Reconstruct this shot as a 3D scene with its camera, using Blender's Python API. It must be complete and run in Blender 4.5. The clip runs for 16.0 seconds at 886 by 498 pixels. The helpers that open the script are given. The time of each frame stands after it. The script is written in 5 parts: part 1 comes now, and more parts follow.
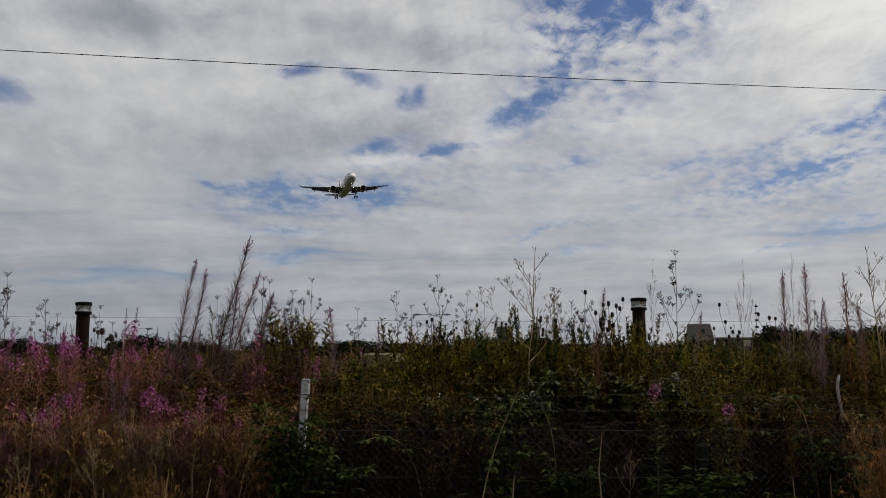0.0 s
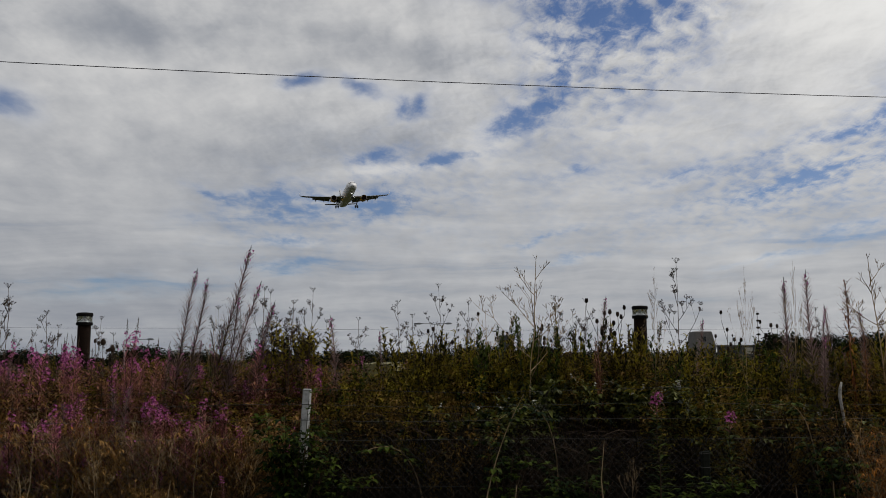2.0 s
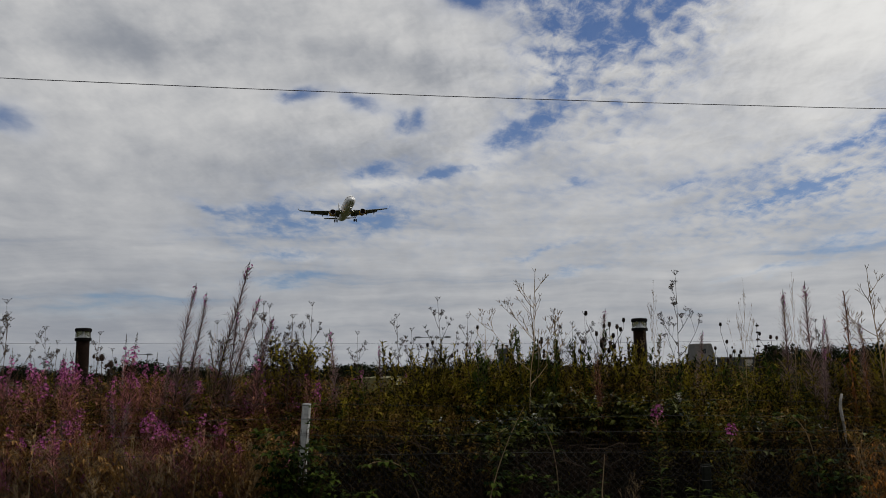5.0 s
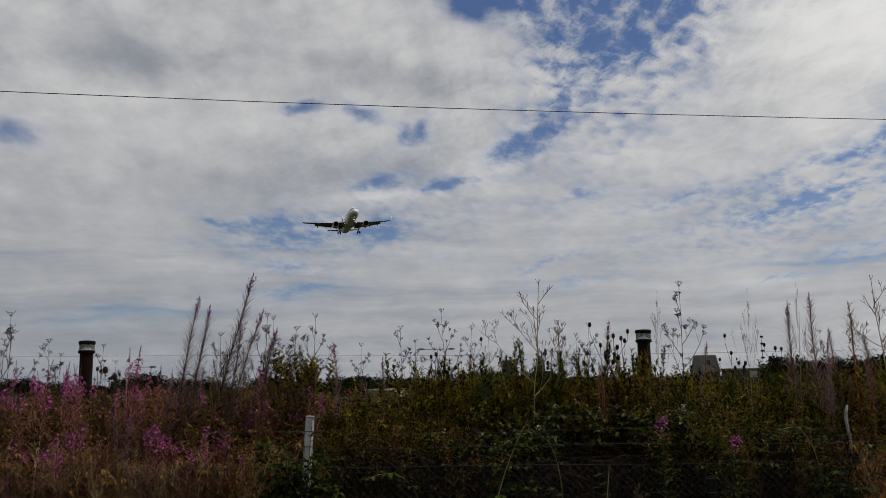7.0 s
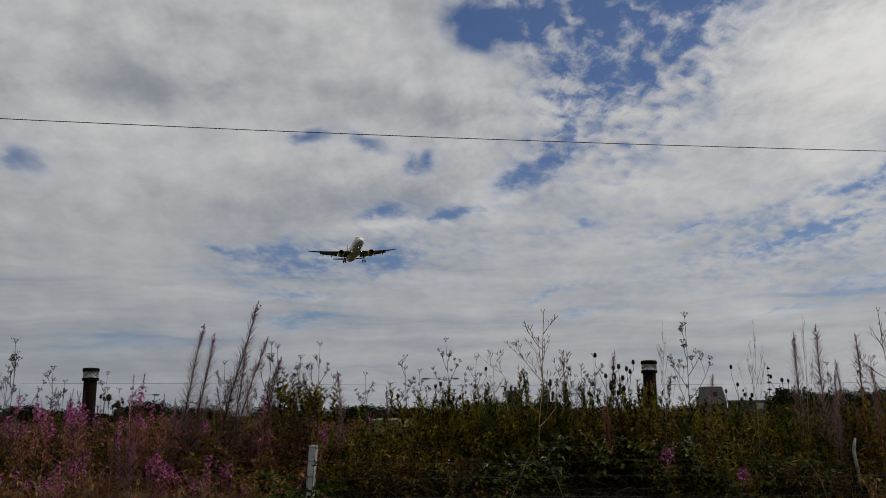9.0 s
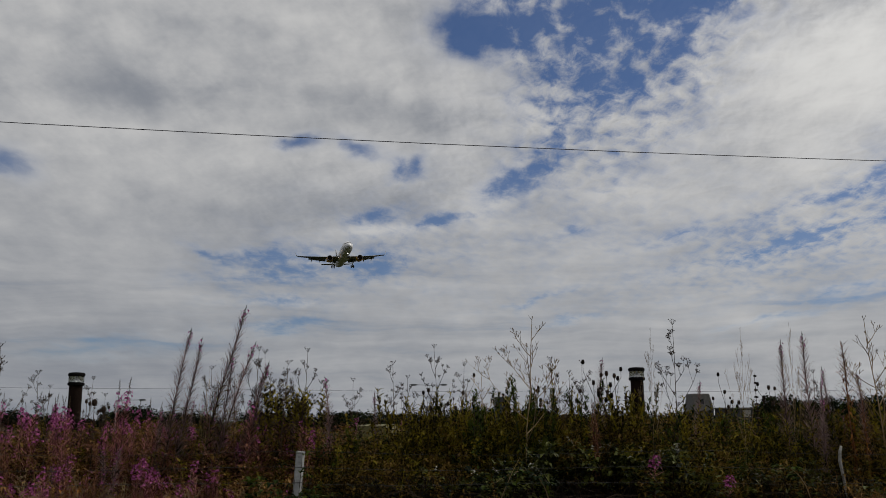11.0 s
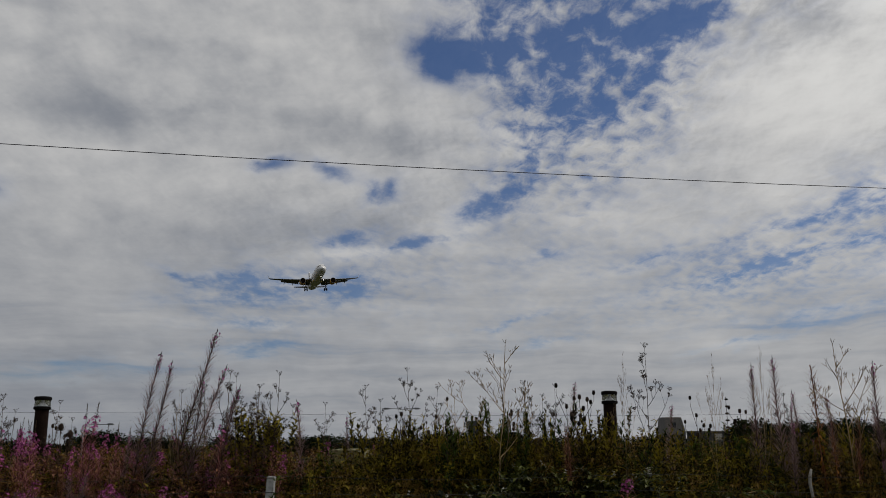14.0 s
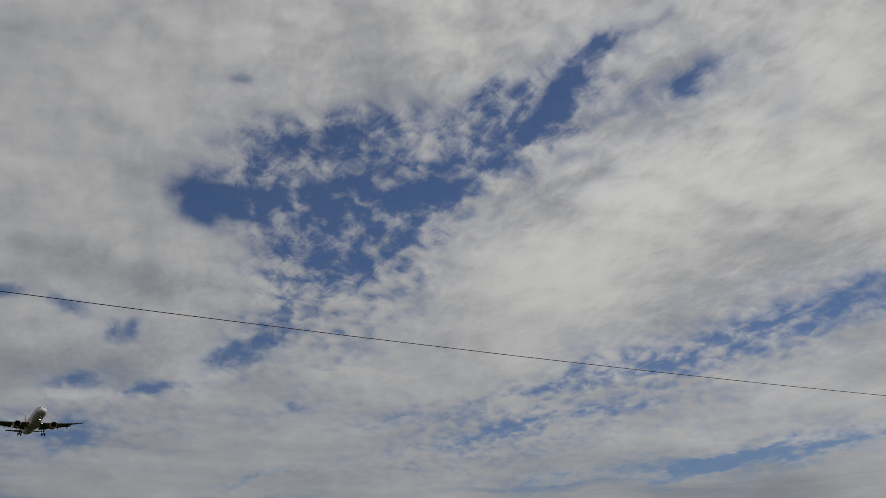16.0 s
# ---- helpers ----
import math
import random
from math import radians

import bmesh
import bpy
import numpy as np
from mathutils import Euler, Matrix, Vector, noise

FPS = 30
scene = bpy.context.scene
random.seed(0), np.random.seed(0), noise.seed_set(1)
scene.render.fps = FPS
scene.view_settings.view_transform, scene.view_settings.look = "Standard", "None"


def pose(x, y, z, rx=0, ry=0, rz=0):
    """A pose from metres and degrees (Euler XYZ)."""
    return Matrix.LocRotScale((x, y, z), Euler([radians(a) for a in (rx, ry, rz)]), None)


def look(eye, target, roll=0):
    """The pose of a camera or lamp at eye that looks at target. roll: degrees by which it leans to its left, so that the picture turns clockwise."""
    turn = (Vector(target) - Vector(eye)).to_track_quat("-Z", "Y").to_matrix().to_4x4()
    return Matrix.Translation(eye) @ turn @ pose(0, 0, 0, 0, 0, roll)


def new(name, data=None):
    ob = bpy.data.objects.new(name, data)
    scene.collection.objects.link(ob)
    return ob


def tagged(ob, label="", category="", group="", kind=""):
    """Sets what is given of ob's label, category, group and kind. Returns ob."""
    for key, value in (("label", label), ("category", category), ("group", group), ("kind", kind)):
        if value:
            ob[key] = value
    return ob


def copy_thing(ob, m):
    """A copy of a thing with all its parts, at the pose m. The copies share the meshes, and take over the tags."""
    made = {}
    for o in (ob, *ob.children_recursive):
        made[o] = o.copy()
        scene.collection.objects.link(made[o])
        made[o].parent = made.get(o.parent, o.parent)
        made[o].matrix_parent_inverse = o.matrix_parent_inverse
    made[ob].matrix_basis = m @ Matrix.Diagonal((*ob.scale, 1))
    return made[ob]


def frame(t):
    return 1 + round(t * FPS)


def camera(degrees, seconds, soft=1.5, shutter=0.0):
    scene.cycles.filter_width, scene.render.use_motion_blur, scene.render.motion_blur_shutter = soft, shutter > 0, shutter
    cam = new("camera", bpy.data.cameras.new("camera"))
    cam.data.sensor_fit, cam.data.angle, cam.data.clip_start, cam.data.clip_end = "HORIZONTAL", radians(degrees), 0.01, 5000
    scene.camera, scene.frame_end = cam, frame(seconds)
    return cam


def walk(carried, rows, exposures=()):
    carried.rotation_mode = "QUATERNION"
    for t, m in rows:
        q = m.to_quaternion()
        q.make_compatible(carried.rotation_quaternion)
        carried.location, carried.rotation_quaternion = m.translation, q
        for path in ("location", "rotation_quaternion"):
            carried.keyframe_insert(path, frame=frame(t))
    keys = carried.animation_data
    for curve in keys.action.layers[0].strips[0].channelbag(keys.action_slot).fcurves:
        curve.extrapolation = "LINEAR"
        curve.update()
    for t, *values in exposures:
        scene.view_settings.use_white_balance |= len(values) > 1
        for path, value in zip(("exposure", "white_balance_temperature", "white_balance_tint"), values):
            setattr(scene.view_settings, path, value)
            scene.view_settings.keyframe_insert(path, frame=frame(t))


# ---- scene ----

EYE = 1.64

# ---- camera ----
PATH = [
    (0.0, 0.00, 6.60, 0.00), (0.5, -0.07, 6.71, 0.10), (1.0, -0.07, 6.91, 0.13), (1.5, 0.08, 7.25, 0.23),
    (2.0, 0.09, 7.19, 0.28), (2.5, 0.14, 7.30, 0.43), (3.0, 0.12, 7.34, 0.42), (3.5, 0.10, 7.58, 0.36),
    (4.0, 0.06, 7.82, 0.41), (6.5, 0.19, 8.54, 0.79), (7.0, 0.30, 8.85, 0.70), (7.5, 0.57, 9.22, 0.82),
    (8.0, 1.02, 10.09, 0.80), (8.5, 0.87, 10.76, 0.46), (9.0, 0.58, 10.77, 0.31), (11.5, -0.53, 11.28, 0.02),
    (12.0, -1.00, 11.44, -0.02), (12.5, -1.50, 11.81, 0.22), (13.0, -1.55, 12.07, 0.28), (13.5, -1.91, 12.56, 0.22),
    (14.0, -1.96, 12.68, 0.24), (14.5, -2.65, 13.21, 0.08), (15.0, -5.37, 14.87, -0.23), (15.5, -11.05, 17.87, 0.28),
    (16.0, -18.65, 22.60, 0.79)]
cam = camera(53.98, 16.0, soft=0.72)
RISE = [(0.0, 0.0), (15.0, 0.0), (15.5, 0.02), (16.0, 0.09)]     # the arm lifts a little
walk(cam, [(t, pose(0, 0, EYE + float(np.interp(t, *zip(*RISE))), 90 + p, r, y)) for t, y, p, r in PATH],
     [(0.0, 0.0), (4.0, -0.02), (7.0, -0.10), (8.5, -0.19), (9.0, -0.20), (13.0, -0.29), (15.0, -0.40), (15.5, -0.51), (16.0, -0.63)])

# ---- light: broken cloud over a soft sun ----
SUN_AZ, SUN_EL = 75.0, 52.0          # degrees to the right of straight ahead, and up
world = bpy.data.worlds.new("sky")
scene.world = world
world.use_nodes = True
wn, wl = world.node_tree.nodes, world.node_tree.links
wn.clear()


def wire_in(nodes, links, op, ins, kind="ShaderNodeMath"):
    n = nodes.new(kind)
    if op:
        n.operation = op
    for k, value in enumerate(ins):
        if value is None:
            continue
        if isinstance(value, bpy.types.NodeSocket):
            links.new(value, n.inputs[k])
        else:
            n.inputs[k].default_value = value
    return n


def wm(op, *ins):
    return wire_in(wn, wl, op, ins).outputs[0]


def wv(op, *ins):
    n = wire_in(wn, wl, op, ins, "ShaderNodeVectorMath")
    return n.outputs["Value"] if op == "DOT_PRODUCT" else n.outputs[0]


def wnoise(vec, scale, detail, rough=0.55, distortion=0.0):
    n = wn.new("ShaderNodeTexNoise")
    wl.new(vec, n.inputs["Vector"])
    n.inputs["Scale"].default_value = scale
    n.inputs["Detail"].default_value = detail
    n.inputs["Roughness"].default_value = rough
    n.inputs["Distortion"].default_value = distortion
    return n


def wramp(value, lo, hi, to_lo=0.0, to_hi=1.0):
    n = wn.new("ShaderNodeMapRange")
    n.interpolation_type = "SMOOTHSTEP"
    wl.new(value, n.inputs[0])
    for k, v in zip((1, 2, 3, 4), (lo, hi, to_lo, to_hi)):
        n.inputs[k].default_value = v
    return n.outputs[0]


def wmix(fac, a, b):
    n = wn.new("ShaderNodeMix")
    n.data_type = "RGBA"
    for sock, value in ((n.inputs["Factor"], fac), (n.inputs[6], a), (n.inputs[7], b)):
        if isinstance(value, bpy.types.NodeSocket):
            wl.new(value, sock)
        else:
            sock.default_value = value
    return n.outputs[2]


way = wn.new("ShaderNodeTexCoord").outputs["Generated"]
sep = wn.new("ShaderNodeSeparateXYZ")
wl.new(way, sep.inputs[0])
az = wm("MULTIPLY", wm("ARCTAN2", sep.outputs[0], sep.outputs[1]), 57.2958)
el = wm("MULTIPLY", wm("ARCSINE", sep.outputs[2]), 57.2958)
# the cloud sheet, seen in perspective
flat = wm("ADD", wm("MAXIMUM", sep.outputs[2], 0.0), 0.21)
sheet = wn.new("ShaderNodeCombineXYZ")
wl.new(wm("DIVIDE", sep.outputs[0], flat), sheet.inputs[0])
wl.new(wm("MULTIPLY", wm("DIVIDE", sep.outputs[1], flat), 0.7), sheet.inputs[1])   # the bands run away from the eye
sheet = sheet.outputs[0]
sky_at = wn.new("ShaderNodeCombineXYZ")
wl.new(az, sky_at.inputs[0])
wl.new(el, sky_at.inputs[1])
big = wnoise(wv("MULTIPLY", sky_at.outputs[0], (0.12, 0.22, 0.0)), 1.0, 6.0, 0.52)
heap = wnoise(wv("MULTIPLY", wv("ADD", sky_at.outputs[0], (0.9, 0.75, 0.0)), (0.12, 0.22, 0.0)), 1.0, 6.0, 0.52)
bands = wnoise(wv("MULTIPLY", wv("ADD", sky_at.outputs[0], wv("MULTIPLY", big.outputs["Color"], (0.0, 2.0, 0.0))), (0.05, 0.8, 0.0)), 1.0, 5.0, 0.55)
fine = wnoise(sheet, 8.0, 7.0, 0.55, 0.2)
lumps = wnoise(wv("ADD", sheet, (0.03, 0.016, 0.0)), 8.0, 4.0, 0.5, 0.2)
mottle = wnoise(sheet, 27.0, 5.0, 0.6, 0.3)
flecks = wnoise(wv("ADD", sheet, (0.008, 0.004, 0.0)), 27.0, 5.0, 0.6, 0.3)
bend = wv("MULTIPLY", wv("SUBTRACT", big.outputs["Color"], (0.5, 0.5, 0.5)), (3.5, 1.4, 0.0))
bend2 = wv("MULTIPLY", wv("SUBTRACT", fine.outputs["Color"], (0.5, 0.5, 0.5)), (4.2, 1.8, 0.0))
sky_at = wv("ADD", wv("ADD", sky_at.outputs[0], bend), bend2)

# openings in the cloud: azimuth, elevation, half width, half height, tilt (degrees), openness
GAPS_LOW = [
    (-27.0, 14.9, 1.3, 0.7, -20, 0.80), (-9.5, 18.1, 1.2, 0.4, 0, 1.00), (-5.1, 17.7, 1.4, 0.35, -10, 0.80), (-1.8, 16.6, 1.1, 0.6, 30, 0.90),
    (7.7, 18.2, 1.4, 0.6, 40, 0.60), (5.7, 15.8, 1.8, 0.8, 25, 0.85), (-4.3, 13.6, 1.9, 0.4, 10, 0.60), (0.2, 13.2, 2.1, 0.3, 8, 0.75),
    (-11.0, 10.0, 3.4, 0.7, 5, 0.75), (-4.5, 9.8, 1.6, 0.5, 10, 0.75), (-10.1, 6.0, 1.9, 0.4, 8, 0.60), (-20.8, 4.5, 4.3, 0.5, 3, 0.55),
    (-10.2, 7.6, 2.1, 0.3, 5, 0.45), (-14.9, 10.5, 1.2, 0.2, -10, 0.50)]
GAPS_MID = [
    (8.5, 12.1, 2.1, 0.4, 10, 0.45), (22.8, 10.6, 2.8, 0.3, 12, 0.42), (21.0, 6.0, 2.8, 0.2, 12, 0.50), (26.1, 13.7, 2.1, 0.2, 15, 0.30),
    (6.6, 8.1, 2.3, 0.2, 10, 0.40), (8.8, 6.6, 2.2, 0.2, 8, 0.35), (12.2, 21.3, 2.5, 0.6, 10, 0.38),
    (17.6, 26.3, 2.6, 0.5, 10, 0.60), (1.4, 25.2, 2.1, 1.0, 0, 0.50), (14.5, 23.0, 3.6, 1.1, 30, 0.28)]
GAPS_HIGH = [
    (4.9, 25.2, 5.0, 1.0, 8, 0.80), (9.6, 29.4, 6.0, 1.2, 12, 0.62), (18.7, 27.8, 3.2, 1.3, 20, 0.50), (25.3, 29.8, 4.0, 1.0, 30, 0.58),
    (31.1, 34.5, 2.8, 0.6, 35, 0.62), (22.9, 32.5, 1.8, 0.7, 40, 0.60), (38.4, 31.9, 2.7, 0.8, 20, 0.42), (44.0, 29.1, 1.7, 0.5, 40, 0.35),
    (35.8, 36.2, 2.8, 0.4, 20, 0.50), (3.8, 32.6, 1.1, 0.3, 0, 0.60), (11.0, 26.2, 3.2, 1.4, 10, 0.55), (27.0, 32.0, 5.0, 1.6, 35, 0.30), (11.0, 22.6, 4.0, 1.4, 10, 0.40)]
GAPS_RIGHT = [
    (39.2, 16.1, 5.8, 0.6, 12, 0.42), (45.3, 16.5, 3.1, 0.7, 12, 0.55), (32.5, 14.3, 4.6, 0.5, 5, 0.36), (26.6, 13.5, 2.1, 0.2, 5, 0.25),
    (22.3, 10.3, 3.4, 0.4, 5, 0.20), (41.0, 8.9, 6.4, 0.4, 8, 0.80), (35.3, 8.1, 2.6, 0.3, 12, 0.70), (15.7, 11.6, 3.0, 0.4, 5, 0.35),
    (30.5, 11.9, 2.3, 0.3, 5, 0.35), (25.8, 7.6, 4.5, 0.3, 5, 0.40), (46.5, 17.9, 2.3, 0.4, 12, 0.40)]
# thin, dappled cloud that lets the blue through
VEILS = [
    (12.5, 23.5, 6.1, 4.1, 35, 0.80), (9.9, 16.8, 6.2, 4.5, 30, 0.55), (9.7, 29.1, 8.5, 3.4, 12, 0.85), (26.2, 30.5, 8.6, 3.4, 30, 1.00),
    (38.8, 15.8, 10.1, 2.6, 10, 0.95), (13.6, 20.8, 5.2, 2.2, 10, 0.60), (25.0, 11.5, 9.9, 2.6, 4, 0.45), (38.8, 31.8, 7.0, 3.0, 20, 0.60),
    (-11.7, 8.7, 5.6, 3.0, 5, 0.50), (22.1, 10.3, 6.1, 2.6, 10, 0.38), (8.1, 7.3, 11.3, 1.5, 8, 0.35), (39.7, 8.6, 8.3, 1.5, 8, 0.70),
    (-3.2, 14.4, 5.8, 2.2, 10, 0.40), (-1.0, 10.5, 6.0, 1.8, 3, 0.55)]
# thick grey undersides, and crowns that catch the sun
BANKS = [
    (-20.8, 20.3, 3.6, 0.9, 0, 0.60), (-11.0, 12.7, 3.8, 1.6, 3, 0.28), (4.5, 19.6, 1.8, 0.4, 0, 0.30), (-21.7, 2.0, 11.2, 2.6, 0, 0.15),
    (-4.1, 14.0, 5.4, 1.5, 0, 0.30), (38.7, 19.7, 9.9, 1.5, 10, 0.15), (37.7, 6.1, 5.2, 1.1, 0, 0.30),
    (-1.4, 19.5, 4.7, 1.1, 0, 0.30)]
LIT = [
    (4.6, 19.7, 2.8, 1.1, 0, 0.45), (-5.5, 16.4, 2.3, 1.0, 10, 0.35), (3.1, 14.7, 1.9, 0.7, 15, 0.50), (-3.6, 12.4, 4.2, 0.4, 5, 0.40),
    (-25.4, 19.0, 3.5, 1.9, 0, 0.20), (23.7, 17.2, 5.1, 3.0, 20, 0.35), (-21.3, 16.5, 4.3, 1.5, 0, 0.20), (33.8, 24.7, 10.7, 3.0, 25, 0.30),
    (36.7, 10.8, 6.1, 1.1, 0, 0.30), (-4.5, 12.7, 3.4, 0.7, 5, 0.35)]


def blobs(rows, where):
    total = None
    for a, e, w, h, tilt, s in rows:
        c, n = math.cos(radians(tilt)), math.sin(radians(tilt))
        d, h = wv("SUBTRACT", where, (a, e, 0)), h * 1.25
        u = wv("DOT_PRODUCT", d, (c / w, n / w, 0))
        v = wv("DOT_PRODUCT", d, (-n / h, c / h, 0))
        g = wm("POWER", 0.5, wm("MULTIPLY_ADD", u, u, wm("MULTIPLY", v, v)))
        total = wm("MULTIPLY", g, s) if total is None else wm("MULTIPLY_ADD", g, s, total)
    return total


gaps = wm("ADD", wm("ADD", blobs(GAPS_LOW, sky_at), blobs(GAPS_MID, sky_at)), wm("ADD", blobs(GAPS_HIGH, sky_at), blobs(GAPS_RIGHT, sky_at)))
gaps = wm("MINIMUM", gaps, 1.1)
veil = wm("MINIMUM", blobs(VEILS, sky_at), 1.0)
puff = wm("SUBTRACT", fine.outputs[0], 0.5)
fleck = wm("SUBTRACT", mottle.outputs[0], 0.5)
ragged = wm("ADD", wm("MULTIPLY", puff, 1.6), wm("MULTIPLY", fleck, wm("MULTIPLY_ADD", veil, 2.2, 0.7)))
reach = wm("MINIMUM", wm("ADD", wm("MULTIPLY", gaps, 0.8), wm("MULTIPLY_ADD", veil, 0.75, 0.06)), 1.0)
open_sky = wm("ADD", wm("MULTIPLY_ADD", veil, 0.44, gaps), wm("MULTIPLY", ragged, reach))
low_open = wm("MULTIPLY", wramp(bands.outputs[0], 0.46, 0.26), wramp(el, 3.0, 13.0, 0.6, 0.0))
open_sky = wm("ADD", open_sky, low_open)
clear = wm("MULTIPLY", wramp(open_sky, 0.0, 1.22, 0.0, 0.95), wramp(el, 4.0, 22.0, 0.85, 1.0))
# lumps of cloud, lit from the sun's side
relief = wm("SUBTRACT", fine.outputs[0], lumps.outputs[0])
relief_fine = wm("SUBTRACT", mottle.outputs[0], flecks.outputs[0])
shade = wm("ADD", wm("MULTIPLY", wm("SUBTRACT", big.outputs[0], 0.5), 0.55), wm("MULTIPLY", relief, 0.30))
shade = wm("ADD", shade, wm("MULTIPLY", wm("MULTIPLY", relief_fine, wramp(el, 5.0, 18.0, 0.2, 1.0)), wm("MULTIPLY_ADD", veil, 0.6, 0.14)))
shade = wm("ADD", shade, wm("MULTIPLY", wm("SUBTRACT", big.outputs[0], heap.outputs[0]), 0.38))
shade = wm("MULTIPLY", shade, wramp(el, 2.0, 24.0, 0.5, 1.25))
streak = wm("MULTIPLY", wm("SUBTRACT", bands.outputs[0], 0.5), wramp(el, 5.0, 16.0, 0.6, 0.05))
shade = wm("ADD", shade, streak)
shade = wm("SUBTRACT", wm("ADD", shade, 0.66), wm("MULTIPLY", blobs(BANKS, sky_at), 0.6))
shade = wm("MULTIPLY_ADD", blobs(LIT, sky_at), 0.5, shade)
rim = wm("MULTIPLY", wramp(gaps, 0.05, 0.4), wramp(gaps, 0.9, 0.4))
shade = wm("MULTIPLY_ADD", rim, 0.10, shade)
# greyer, bluer air low down
shade = wm("SUBTRACT", shade, wramp(el, 1.0, 17.0, 0.14, 0.0))
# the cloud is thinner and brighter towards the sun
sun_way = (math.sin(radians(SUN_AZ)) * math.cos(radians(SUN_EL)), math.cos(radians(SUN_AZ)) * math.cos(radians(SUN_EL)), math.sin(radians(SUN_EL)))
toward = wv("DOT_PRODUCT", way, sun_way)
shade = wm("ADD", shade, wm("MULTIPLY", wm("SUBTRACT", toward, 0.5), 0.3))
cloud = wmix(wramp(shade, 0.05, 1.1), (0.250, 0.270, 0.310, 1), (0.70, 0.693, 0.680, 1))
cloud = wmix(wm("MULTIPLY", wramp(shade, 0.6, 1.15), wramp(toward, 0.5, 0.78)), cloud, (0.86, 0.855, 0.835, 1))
air = wn.new("ShaderNodeTexSky")
air.sky_type = "NISHITA"
air.sun_disc = False
air.sun_elevation, air.sun_rotation = radians(SUN_EL), radians(SUN_AZ)
air.air_density, air.dust_density, air.ozone_density = 1.0, 0.2, 4.0
blue = wv("MULTIPLY", air.outputs[0], (0.040, 0.049, 0.064))
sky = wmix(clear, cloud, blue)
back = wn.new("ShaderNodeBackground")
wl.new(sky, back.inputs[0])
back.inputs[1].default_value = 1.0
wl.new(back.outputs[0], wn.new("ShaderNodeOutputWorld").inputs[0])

sun = new("sun", bpy.data.lights.new("sun", "SUN"))
sun.data.energy, sun.data.angle, sun.data.color = 2.0, radians(10), (1.0, 0.95, 0.87)
sun.matrix_world = look(tuple(60 * c for c in sun_way), (0, 0, 0))


# ---- materials ----
def surface(name, dark, light, scale=8.0, rough=0.7, metal=0.0, bump=0.15, vary=0.25, through_light=0.0, fine_scale=6.0, spec=0.5):
    """A grained two-tone surface; each object, and each loose piece of it, is a little lighter or darker."""
    m = bpy.data.materials.new(name)
    m.use_nodes = True
    n, l = m.node_tree.nodes, m.node_tree.links
    b = n["Principled BSDF"]
    geo = n.new("ShaderNodeNewGeometry")
    info = n.new("ShaderNodeObjectInfo")
    co = n.new("ShaderNodeTexCoord").outputs["Object"]
    t1, t2 = n.new("ShaderNodeTexNoise"), n.new("ShaderNodeTexNoise")
    for t, s, d in ((t1, scale, 3.0), (t2, scale * fine_scale, 4.0)):
        l.new(co, t.inputs["Vector"])
        t.inputs["Scale"].default_value, t.inputs["Detail"].default_value = s, d
    f = wire_in(n, l, "MULTIPLY_ADD", (t2.outputs[0], 0.5, wire_in(n, l, "MULTIPLY", (t1.outputs[0], 0.5)).outputs[0])).outputs[0]
    f = wire_in(n, l, "MULTIPLY_ADD", (wire_in(n, l, "SUBTRACT", (geo.outputs["Random Per Island"], 0.5)).outputs[0], vary * 2, f)).outputs[0]
    f = wire_in(n, l, "MULTIPLY_ADD", (wire_in(n, l, "SUBTRACT", (info.outputs["Random"], 0.5)).outputs[0], vary, f)).outputs[0]
    ramp = n.new("ShaderNodeValToRGB")
    ramp.color_ramp.elements[0].position, ramp.color_ramp.elements[1].position = 0.25, 0.75
    ramp.color_ramp.elements[0].color, ramp.color_ramp.elements[1].color = (*dark, 1), (*light, 1)
    l.new(f, ramp.inputs[0])
    l.new(ramp.outputs[0], b.inputs["Base Color"])
    b.inputs["Roughness"].default_value, b.inputs["Metallic"].default_value = rough, metal
    b.inputs["Specular IOR Level"].default_value = spec
    if bump:
        bp = n.new("ShaderNodeBump")
        bp.inputs["Strength"].default_value, bp.inputs["Distance"].default_value = bump, 0.02
        l.new(t2.outputs[0], bp.inputs["Height"])
        l.new(bp.outputs[0], b.inputs["Normal"])
    if through_light:
        tr, mix = n.new("ShaderNodeBsdfTranslucent"), n.new("ShaderNodeMixShader")
        l.new(ramp.outputs[0], tr.inputs[0])
        mix.inputs[0].default_value = through_light
        l.new(b.outputs[0], mix.inputs[1])
        l.new(tr.outputs[0], mix.inputs[2])
        l.new(mix.outputs[0], n["Material Output"].inputs[0])
    return m


LEAF = dict(rough=0.6, bump=0.0, through_light=0.3, vary=0.7, spec=0.05)
DEAD = dict(rough=0.85, bump=0.0, spec=0.1, vary=0.4)
GREEN = surface("leaf_green", (0.006, 0.014, 0.002), (0.056, 0.078, 0.011), 3, **LEAF)
OLIVE = surface("leaf_olive", (0.012, 0.012, 0.001), (0.155, 0.120, 0.012), 3, **LEAF)
BRAMBLE = surface("bramble_leaf", (0.003, 0.008, 0.001), (0.084, 0.092, 0.017), 3, rough=0.5, bump=0.0, through_light=0.2, vary=0.85, spec=0.12)
SCRUB = surface("leaf_olive_brown", (0.014, 0.010, 0.002), (0.18, 0.110, 0.026), 3, **LEAF)
LIME = surface("leaf_yellow_green", (0.018, 0.019, 0.001), (0.24, 0.190, 0.018), 3, **LEAF)
RUST = surface("leaf_rust", (0.06, 0.026, 0.018), (0.27, 0.125, 0.075), 3, **LEAF)
ORANGE = surface("leaf_orange", (0.10, 0.035, 0.008), (0.36, 0.15, 0.03), 3, **LEAF)
